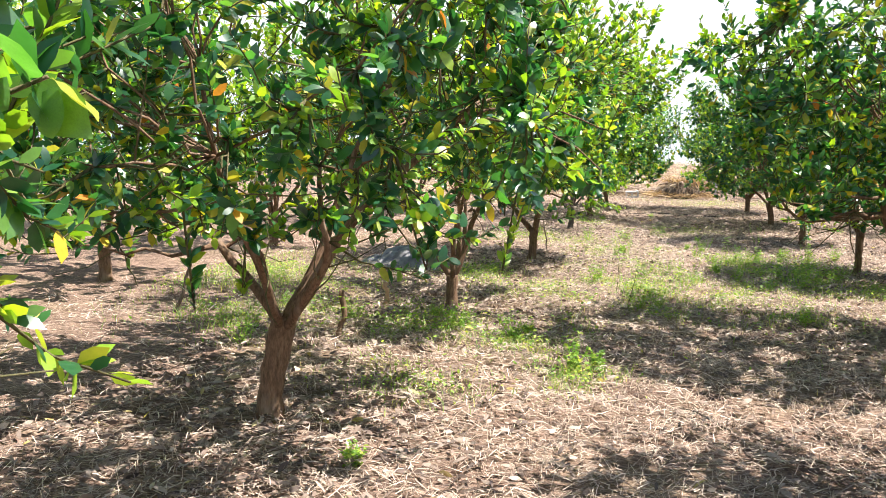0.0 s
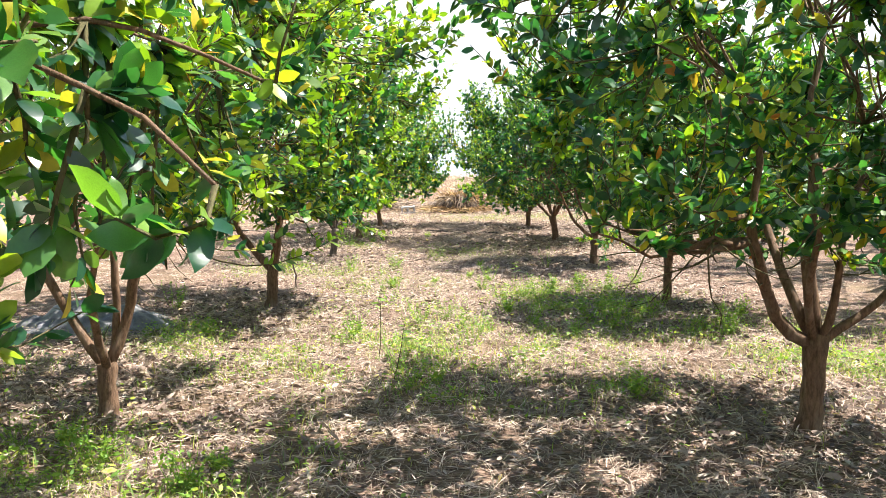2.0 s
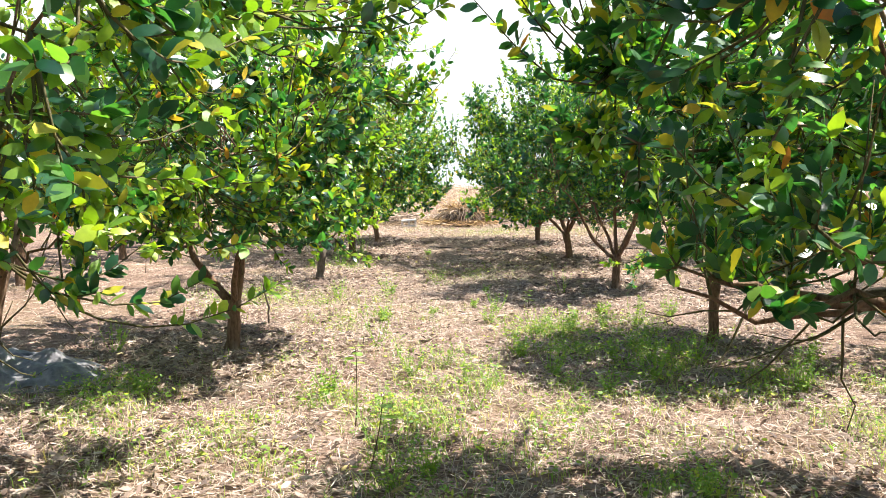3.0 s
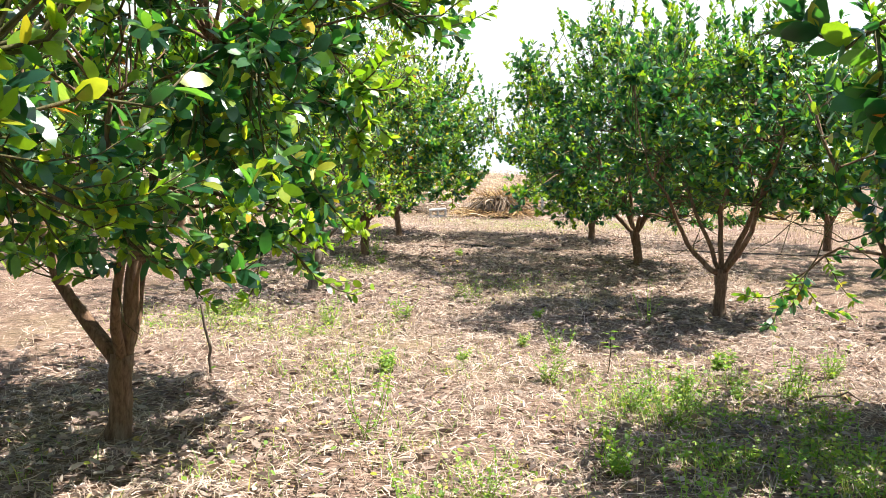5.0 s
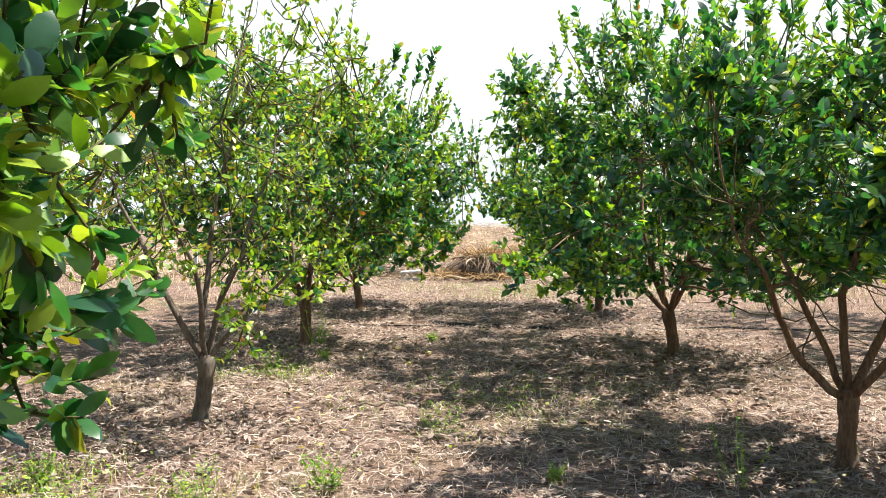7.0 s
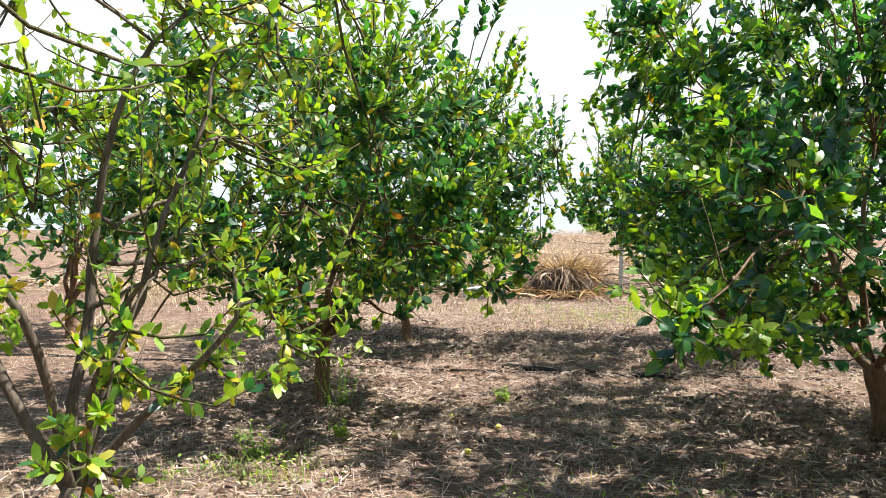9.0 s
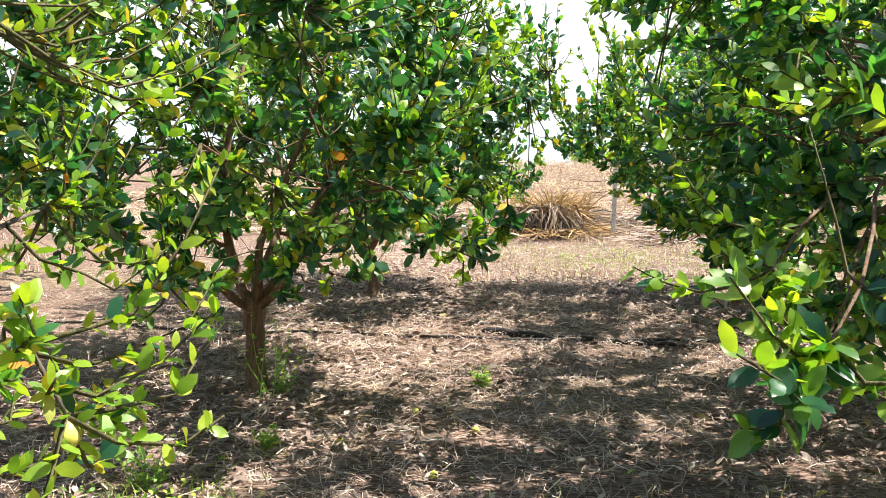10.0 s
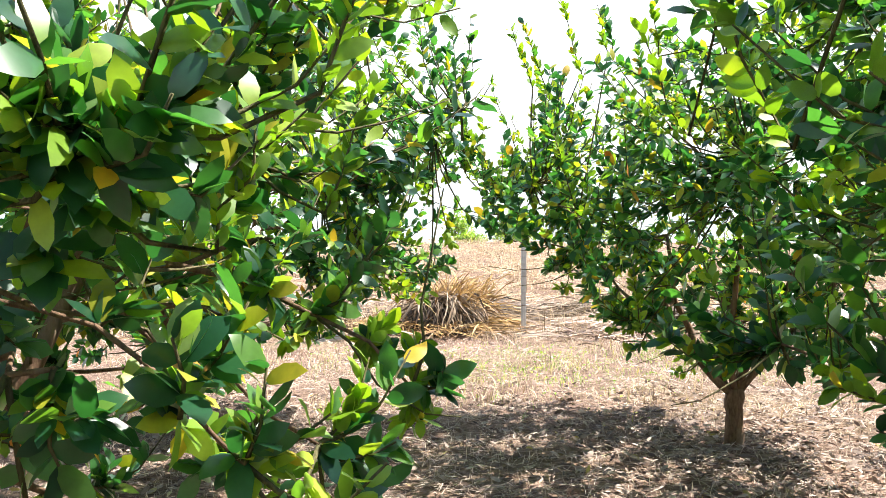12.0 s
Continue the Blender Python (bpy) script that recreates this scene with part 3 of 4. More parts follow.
# ---- ground cover ----
def strips(pos, yaw, length, width, arch, tip, twist):
    """Flat bent blades, four triangles each, lying along yaw; tip: how far the end stands up."""
    c, s = np.cos(yaw), np.sin(yaw)
    d = np.stack([c, s, np.zeros_like(c)], 1)
    w = np.stack([-s, c, np.zeros_like(c)], 1) * np.cos(twist)[:, None] + np.array((0, 0, 1.0)) * np.sin(twist)[:, None]
    bend = (np.random.default_rng(len(pos)).normal(size=len(pos)) * 0.2 * length)[:, None] * np.stack([-s, c, np.zeros_like(c)], 1)
    up = np.array((0, 0, 1.0))
    rows = []
    for t, k in ((0, 0.7), (0.5, 1.0), (1.0, 0.25)):
        q = pos + d * (length * (t - 0.5))[:, None] + up * (arch * 4 * t * (1 - t) + tip * t)[:, None] + bend * (4 * t * (1 - t))
        rows += [q - w * (width * k / 2)[:, None], q + w * (width * k / 2)[:, None]]
    v = np.stack(rows, 1)
    f = np.array([(0, 1, 3, 2), (2, 3, 5, 4)])[None] + (np.arange(len(pos)) * 6)[:, None, None]
    return v.reshape(-1, 3), f.reshape(-1, 4)


def upright(pos, yaw, length, width, lean):
    """Standing grass blades, tapering and bent outward, three triangles' worth each."""
    d = np.stack([np.cos(yaw), np.sin(yaw), np.zeros_like(yaw)], 1)
    w = np.stack([-np.sin(yaw), np.cos(yaw), np.zeros_like(yaw)], 1)
    rows = []
    for t, k in ((0, 1.0), (0.55, 0.8), (1.0, 0.12)):
        q = pos + d * (lean * length * t * t)[:, None] + np.array((0, 0, 1.0)) * (length * t * (1 - 0.25 * lean * t))[:, None]
        rows += [q - w * (width * k / 2)[:, None], q + w * (width * k / 2)[:, None]]
    v = np.stack(rows, 1)
    f = np.array([(0, 1, 3, 2), (2, 3, 5, 4)])[None] + (np.arange(len(pos)) * 6)[:, None, None]
    return v.reshape(-1, 3), f.reshape(-1, 4)


def on_ground(x, y, lift=0.0):
    return np.stack([x, y, height(x, y) + lift], 1)


def scatter(n, x0, x1, y0, y1, density=None):
    out = np.empty((0, 2))
    while len(out) < n:
        q = np.stack([rng.uniform(x0, x1, n), rng.uniform(y0, y1, n)], 1)
        if density is not None:
            q = q[rng.random(n) < density(q[:, 0], q[:, 1])]
        out = np.concatenate([out, q])
    return out[:n, 0], out[:n, 1]


TREES = np.array([(-2.2, 3.96), (-2.08, 7.35), (-1.93, 10.9), (-2.0, 15.4), (-2.0, 18.75), (-1.88, 22.0), (2.15, 3.4), (1.99, 7.2), (2.25, 11.3), (2.05, 14.77), (1.9, 18.26), (1.68, 21.85)])


def under_tree(x, y):
    d = np.min(np.hypot(x[:, None] - TREES[:, 0], y[:, None] - TREES[:, 1]), 1)
    return np.exp(-(d / 1.4) ** 2)


def tuft(x, y):
    """How high the straw is heaped: small tufts with hollows between them."""
    return 0.075 * np.clip(value_noise(x, y, 0.17, 22) - 0.42, 0, 1) + 0.05 * np.clip(value_noise(x, y, 0.07, 23) - 0.5, 0, 1)


def straw_cover():
    def clumpy(x, y):
        return 0.25 + 0.75 * (value_noise(x, y, 0.45, 21) > 0.42)
    n = 150000
    x, y = scatter(n, -6.0, 6.0, 1.8, 27.5, lambda a, b: np.clip(1.5 - b / 22, 0.35, 1) * np.where(np.abs(a) < 3.0, 1.0, 0.22))
    yaw, ln, w = rng.uniform(0, 6.283, n), rng.uniform(0.03, 0.1, n), rng.uniform(0.003, 0.006, n)
    d = np.stack([np.cos(yaw), np.sin(yaw), rng.normal(0, 0.34, n)], 1) * (ln / 2)[:, None]
    e = np.stack([-np.sin(yaw), np.cos(yaw), rng.normal(0, 0.5, n)], 1) * (w / 2)[:, None]
    q = on_ground(x, y, rng.uniform(0.002, 0.014, n) + tuft(x, y))
    v = np.stack([q - d - e, q + d - e * 0.5, q + d + e * 0.5, q - d + e], 1).reshape(-1, 3)
    tagged(new("chopped_straw", mesh_of("chopped_straw", v, np.arange(4 * n).reshape(-1, 4), STRAW, smooth=False)), "short chopped straw matted over the orchard floor", "straw", kind="stuff")
    n = 64000
    x, y = scatter(n, -5.5, 5.5, 1.8, 26, lambda a, b: clumpy(a, b) * np.where(np.abs(a) < 3.2, 1.0, 0.4))
    ln = rng.uniform(0.05, 0.17, n)
    v, f = strips(on_ground(x, y, rng.uniform(0.002, 0.012, n) + tuft(x, y)), rng.uniform(0, 6.283, n), ln, rng.uniform(0.0028, 0.0068, n), rng.uniform(0, 0.02, n), rng.normal(0, 0.014, n), rng.normal(0, 0.5, n))
    tagged(new("straw_litter", mesh_of("straw_litter", v, f, STRAW)), "pale dry straw lying over the orchard floor", "straw", kind="stuff")
    n = 42000
    x, y = scatter(n, -12, 12, 26.9, 63, lambda a, b: (26 / b) ** 1.3 * np.clip((b - 26.4) / 1.5, 0, 1))
    v, f = strips(on_ground(x, y, rng.uniform(0.005, 0.08, n)), rng.uniform(0, 6.283, n), rng.uniform(0.12, 0.55, n), rng.uniform(0.008, 0.022, n), rng.uniform(0, 0.04, n), rng.normal(0.01, 0.05, n), rng.normal(0, 0.6, n))
    tagged(new("dry_field_straw", mesh_of("dry_field_straw", v, f, FIELD_STRAW)), "long dry stalks strewn over the rough field", "straw", kind="stuff")
    n = 24000
    x, y = scatter(n, -9, 9, 22.5, 60, lambda a, b: (22 / b) * (value_noise(a, b, 0.7, 40) > 0.52))
    v, f = upright(on_ground(x, y), rng.uniform(0, 6.283, n), np.where(y > 27, rng.uniform(0.15, 0.5, n), rng.uniform(0.05, 0.16, n)), rng.uniform(0.006, 0.013, n), rng.uniform(0.2, 1.2, n))
    tagged(new("dry_stubble", mesh_of("dry_stubble", v, f, FIELD_STRAW)), "standing dry grass stubble behind the orchard", "grass", kind="stuff")
    n = 22000
    x, y = scatter(n, -3.6, 3.6, 2, 27.5, lambda a, b: 0.4 + 0.6 * (value_noise(a, b, 0.6, 41) > 0.5))
    v, f = upright(on_ground(x, y), rng.uniform(0, 6.283, n), rng.uniform(0.03, 0.1, n), rng.uniform(0.003, 0.006, n), rng.uniform(0.1, 1.0, n))
    tagged(new("mown_stubble", mesh_of("mown_stubble", v, f, STRAW)), "short dry stubble standing among the straw", "grass", kind="stuff")


def dead_leaf_cover():
    n = 46000
    x, y = scatter(n, -3.6, 3.4, 1.8, 24, lambda a, b: 0.08 + 0.92 * under_tree(a, b))
    pos = on_ground(x, y, rng.uniform(0.006, 0.022, n) + tuft(x, y))
    yaw = rng.uniform(0, 6.283, n)
    way = np.stack([np.cos(yaw), np.sin(yaw), rng.normal(0, 0.25, n)], 1)
    up = np.array((0, 0, 1.0)) + rng.normal(size=(n, 3)) * 0.6
    v, f = leaves(BLADE_LIGHT, pos, way, up, rng.uniform(0.035, 0.085, n), rng.uniform(0.45, 0.9, n))
    tagged(new("fallen_leaves", mesh_of("fallen_leaves", v, f, LITTER)), "curled tan and brown leaves fallen under the trees", "fallen leaves", kind="stuff")


# green patches: (x, y, spread, share)
GREENS = [(0.0, 9.2, 1.7, 0.3), (-1.2, 8.6, 0.8, 0.4), (-0.9, 6.8, 0.6, 0.3), (1.35, 11.0, 0.75, 1.0), (1.15, 12.0, 0.6, 0.9), (-0.25, 7.95, 0.5, 1.0), (-0.45, 9.3, 0.75, 0.7), (0.55, 9.6, 0.7, 0.8), (1.15, 8.0, 0.25, 0.8), (-2.0, 6.5, 0.6, 0.7), (-1.2, 6.1, 0.35, 0.7), (-0.6, 5.3, 0.3, 0.7),
          (0.3, 9.4, 0.8, 0.45), (1.9, 10.2, 0.7, 0.8), (-2.5, 9.5, 0.7, 0.6), (-2.4, 13.8, 0.7, 0.5), (-1.4, 13.6, 0.4, 0.5), (1.3, 12.0, 0.5, 0.9), (-2.0, 17.0, 0.4, 0.4), (0.1, 16.2, 0.8, 0.25),
          (-3.6, 6.5, 0.8, 0.5), (3.4, 9.0, 1.0, 0.9), (0.9, 24.9, 1.2, 0.2), (-0.6, 25.4, 0.9, 0.1), (2.6, 25.2, 1.0, 0.18), (-0.8, 12.4, 0.7, 0.3), (-1.6, 4.9, 0.5, 0.4), (-4.5, 8.5, 1.2, 0.5)]


def green_density(x, y):
    d = np.zeros(len(x))
    for gx, gy, s, k in GREENS:
        d = np.maximum(d, k * np.exp(-((x - gx) ** 2 + (y - gy) ** 2) / (s * s)))
    return d * (0.15 + 0.85 * np.clip((value_noise(x, y, 0.28, 50) - 0.4) * 6, 0, 1))


def green_grass():
    n = 26000
    x, y = scatter(n, -5.5, 4.5, 2.5, 26.5, green_density)
    v, f = upright(on_ground(x, y), rng.uniform(0, 6.283, n), rng.uniform(0.03, 0.11, n), rng.uniform(0.003, 0.007, n), rng.uniform(0.3, 1.2, n))
    tagged(new("green_grass", mesh_of("green_grass", v, f, GRASS)), "patches of low green grass in the straw", "grass", kind="stuff")
    n = 17000
    x, y = scatter(n, -5.5, 4.5, 2.5, 26.0, lambda a, b: green_density(a, b) ** 1.3)
    pos = on_ground(x, y, rng.random(n) ** 1.5 * 0.11 + 0.01)
    v, f = leaves(BLADE_LIGHT, pos, rng.normal(size=(n, 3)) * (1, 1, 0.4), np.array((0, 0, 1.0)) + rng.normal(size=(n, 3)) * 0.45, rng.uniform(0.015, 0.04, n), 1.15)
    tagged(new("low_herbs", mesh_of("low_herbs", v, f, WEED)), "mats of small-leaved green herbs in the straw", "herbs", kind="stuff")


straw_cover()
dead_leaf_cover()
green_grass()


def weed_plant(seed, tall, stems, broad):
    """A leafy herb: several bent stems with small leaves up their length."""
    r = np.random.default_rng(seed)
    weed = tagged(new("weed"), "small leafy green weed growing through straw", "weed", "weeds in the straw")
    P, W, U, S = [], [], [], []
    for i in range(stems):
        a = r.uniform(0, 6.283)
        h = tall * r.uniform(0.5, 1.05)
        end = np.array((math.cos(a), math.sin(a), 0)) * h * r.uniform(0.15, 0.8) + np.array((0, 0, h))
        p = curve((r.normal() * 0.025, r.normal() * 0.025, -0.01), end, np.array((-math.cos(a), -math.sin(a), 0)) * -0.08 * h, 6, r, 0.004)
        part("stem", mesh_of("stem", *tube(p, np.linspace(0.0025, 0.001, 6), 4), WEED), weed)
        k = int(r.integers(10, 17))
        t = r.random(k) ** 0.7 * 5
        j = np.clip(t.astype(int), 0, 4)
        q = p[j] + (p[j + 1] - p[j]) * (t - j)[:, None]
        P.append(q)
        W.append(r.normal(size=(k, 3)) * (1, 1, 0.35) + (0, 0, 0.25))
        U.append(np.array((0, 0, 1.0)) + r.normal(size=(k, 3)) * 0.4)
        S.append(r.uniform(0.6, 1.2, k) * broad)
    P, W, U, S = (np.concatenate(z) for z in (P, W, U, S))
    v, f = leaves(BLADE_LIGHT, P, W, U, S, 1.1)
    part("foliage", mesh_of("foliage", v, f, WEED), weed, "small light green leaves", "stuff")
    return weed


weeds = [weed_plant(61, 0.2, 16, 0.026), weed_plant(62, 0.3, 14, 0.024), weed_plant(63, 0.13, 18, 0.028), weed_plant(64, 0.45, 6, 0.03)]
weed_spots = [(-0.31, 7.75, 1), (-0.15, 7.95, 0), (-0.42, 8.2, 3), (-0.7, 10.9, 3), (1.17, 7.75, 0), (1.4, 11.8, 0), (0.9, 11.3, 1), (1.7, 11.2, 0), (0.5, 10.6, 0), (1.9, 10.4, 1), (0.42, 12.87, 1), (-0.9, 14.0, 0),
              (-1.48, 13.6, 1), (-0.33, 15.1, 1), (-0.81, 12.26, 2), (0.28, 12.1, 0), (1.5, 12.53, 2), (-2.43, 14.0, 0), (0.32, 14.24, 2), (-1.99, 17.13, 0), (-0.61, 18.8, 2), (-0.64, 5.28, 0), (-0.5, 5.4, 2),
              (-1.47, 3.31, 2), (-1.24, 6.07, 0), (-1.15, 6.3, 2), (-2.3, 6.6, 1), (-1.8, 6.4, 0), (-2.7, 6.2, 0), (-3.2, 5.2, 1), (-3.4, 6.4, 0), (1.05, 9.6, 0), (1.4, 9.9, 1), (0.1, 9.1, 3), (-0.1, 10.2, 1), (-0.9, 9.4, 0),
              (1.3, 14.2, 3), (1.75, 11.9, 1), (1.1, 11.85, 0), (-0.3, 12.6, 2), (-2.9, 10.6, 1), (-2.2, 9.4, 0), (2.4, 9.6, 1), (2.8, 10.4, 0), (-0.35, 9.9, 1), (0.7, 10.0, 1), (-1.6, 17.6, 2), (0.15, 13.2, 2), (2.2, 12.4, 0), (-1.8, 18.5, 1), (-1.84, 18.42, 3)]
for i, (x, y, k) in enumerate(weed_spots):
    y += 0.18
    at = pose(x, y, float(height(x, y)), 0, 0, i * 137.5)
    w = copy_thing(weeds[k], at)
    s = 0.8 + 0.5 * ((i * 0.618) % 1)
    w.scale = (s, s, s)
for w, at in zip(weeds, ((1.25, 10.7), (0.75, 11.75), (-2.1, 6.9), (1.55, 10.5))):
    w.location = (*at, float(height(*at)))


def seedling(x, y, h, seed):
    """A straight young shoot with a few broad leaves at its head."""
    r = np.random.default_rng(seed)
    ob = tagged(new("seedling"), "single-stemmed seedling with broad pale green leaves", "seedling", "seedlings")
    ob.location = (x, y, float(height(x, y)))
    p = curve((0, 0, 0), (r.normal() * 0.04, r.normal() * 0.04, h), (0.01, 0, 0), 6, r, 0.003)
    part("stem", mesh_of("stem", *tube(p, np.linspace(0.004, 0.002, 6), 5), TWIG), ob)
    for i in range(7):
        a = i * 2.4
        way, up = np.array((math.cos(a), math.sin(a), 0.15)), np.array((0.2 * r.normal(), 0.2 * r.normal(), 1))
        X, Y = Vector(unit(way)), Vector(unit(np.cross(up, way)))
        part("leaf", ONE_LEAF[1], ob, at=Matrix.Translation(p[-1] - np.array((0, 0, 0.02 * i))) @ Matrix((X, Y, X.cross(Y))).transposed().to_4x4() @ Matrix.Scale(0.055 + 0.004 * i, 4))


seedling(0.69, 12.49, 0.3, 1)
seedling(-0.62, 8.9, 0.5, 2)
seedling(-0.45, 8.2, 0.42, 3)

# ---- things on the ground ----
def stick(name, label, x, y, h, lean, radius, mat, seed, thick_top=False):
    r = np.random.default_rng(seed)
    ob = tagged(new(name), label, name.replace("_", " "))
    ob.location = (x, y, float(height(x, y)) - 0.02)
    p = curve((0, 0, 0), (lean[0], lean[1], h), (0.015, 0.01, 0), 8, r, radius * 0.5)
    part("shaft", mesh_of("shaft", *tube(p, np.linspace(radius, radius * (1.1 if thick_top else 0.7), 8), 7, 0.08, seed), mat), ob)
    return ob, p, r


stick("dead_stick", "thin dark dry stick standing upright in the straw", -1.94, 12.18, 0.5, (-0.06, 0.02), 0.012, DEADWOOD, 5)
stick("dead_stick", "dark leaning stick standing beside a trunk", -4.4, 6.2, 0.62, (0.16, 0.05), 0.018, DEADWOOD, 6)
stick("wooden_stake", "short pale wooden stake beside the trunk", -2.73, 7.26, 0.24, (0.0, 0.0), 0.022, CUT, 7, True)
sap, sp, sr = stick("pruned_sapling", "short pruned sapling stub with a few leaves", -2.6, 5.85, 0.4, (0.02, 0.0), 0.022, BARK, 8, True)
for i in range(9):
    a = i * 2.4
    way, up = np.array((math.cos(a), math.sin(a), 0.5)), np.array((0.0, 0.3, 1))
    X, Y = Vector(unit(way)), Vector(unit(np.cross(up, way)))
    part("leaf", ONE_LEAF[1], sap, at=Matrix.Translation(sp[-1] - np.array((0, 0, 0.03 * i))) @ Matrix((X, Y, X.cross(Y))).transposed().to_4x4() @ Matrix.Scale(0.075, 4))
for x, y, yaw, ln in ((-3.3, 9.0, 20, 0.7), (0.35, 4.6, 150, 0.35), (1.75, 12.0, -12, 0.42), (-1.2, 15.9, 10, 0.6), (-2.4, 16.3, 60, 0.8), (0.9, 19.3, 30, 0.5)):
    r = np.random.default_rng(int(yaw + 400))
    c, s = math.cos(radians(yaw)) * ln, math.sin(radians(yaw)) * ln
    p = curve((0, 0, 0.0), (c, s, 0.02), (0, 0, 0.03), 8, r, 0.012)
    p[:, 2] += height(x + p[:, 0], y + p[:, 1]) + 0.008
    ob = tagged(new("fallen_twig", mesh_of("fallen_twig", *tube(p, np.linspace(0.009, 0.004, 8), 5), DEADWOOD)), "bent dry brown twig lying on the straw", "twig", "fallen twigs")
    ob.location = (x, y, 0)


def hose_run():
    xs = np.linspace(-8.5, 6.5, 70)
    ys = 20.32 + 0.07 * np.sin(xs * 0.9) + 0.03 * np.sin(xs * 2.7)
    p = np.stack([xs, ys, height(xs, ys) + 0.014], 1)
    tagged(new("irrigation_hose", mesh_of("irrigation_hose", *tube(p, np.full(70, 0.011), 8), HOSE)), "thin black irrigation hose lying across the path", "hose")
    xs = np.linspace(-0.7, 1.02, 30)
    ys = 20.45 - 0.15 * (xs + 0.7) + 0.02 * np.sin(xs * 7) + 0.01 * np.sin(xs * 19)
    p = np.stack([xs, ys, height(xs, ys) + 0.022 + 0.008 * np.sin(xs * 11)], 1)
    v, f = tube(p, np.concatenate([[0.012], np.linspace(0.03, 0.013, 28), [0.005]]), 9, 0.08, 3)
    tagged(new("fallen_branch", mesh_of("fallen_branch", v, f, plain_material("dark_rotten_wood", (0.01, 0.009, 0.009), (0.045, 0.038, 0.034), 25, 0.85))), "dark half-buried branch lying along the hose", "branch")


hose_run()


def fruit(x, y, z, mat, label, radius=0.021):
    ob = tagged(new("lime"), label, "fruit", "limes")
    t = np.linspace(0, 1, 9)
    prof = np.sin(t * np.pi) ** 0.75 * radius
    p = np.stack([np.zeros(9), np.zeros(9), (t - 0.5) * radius * 2.25], 1)
    v, f = tube(p, np.maximum(prof, 0.003), 12)
    ob.location = (x, y, z)
    part("skin", mesh_of("skin", v, f, mat), ob)
    tip = np.array((0, 0, radius * 1.1))
    part("stalk", mesh_of("stalk", *tube(np.array([tip, tip + (0.002, 0, 0.008), tip + (0.004, 0, 0.016)]), [0.003, 0.0025, 0.002], 5), TWIG), ob)
    ob.rotation_euler = (radians(70 * ((x * 7) % 1)), radians(80 * ((y * 5) % 1)), 0) if z < 0.3 else (0, 0, 0)


for x, y in ((-1.27, 17.9), (-0.6, 18.1), (-0.75, 17.5), (-0.95, 18.35)):
    fruit(x, y, float(height(x, y)) + 0.03, FRUIT, "yellow lime fallen on the straw")


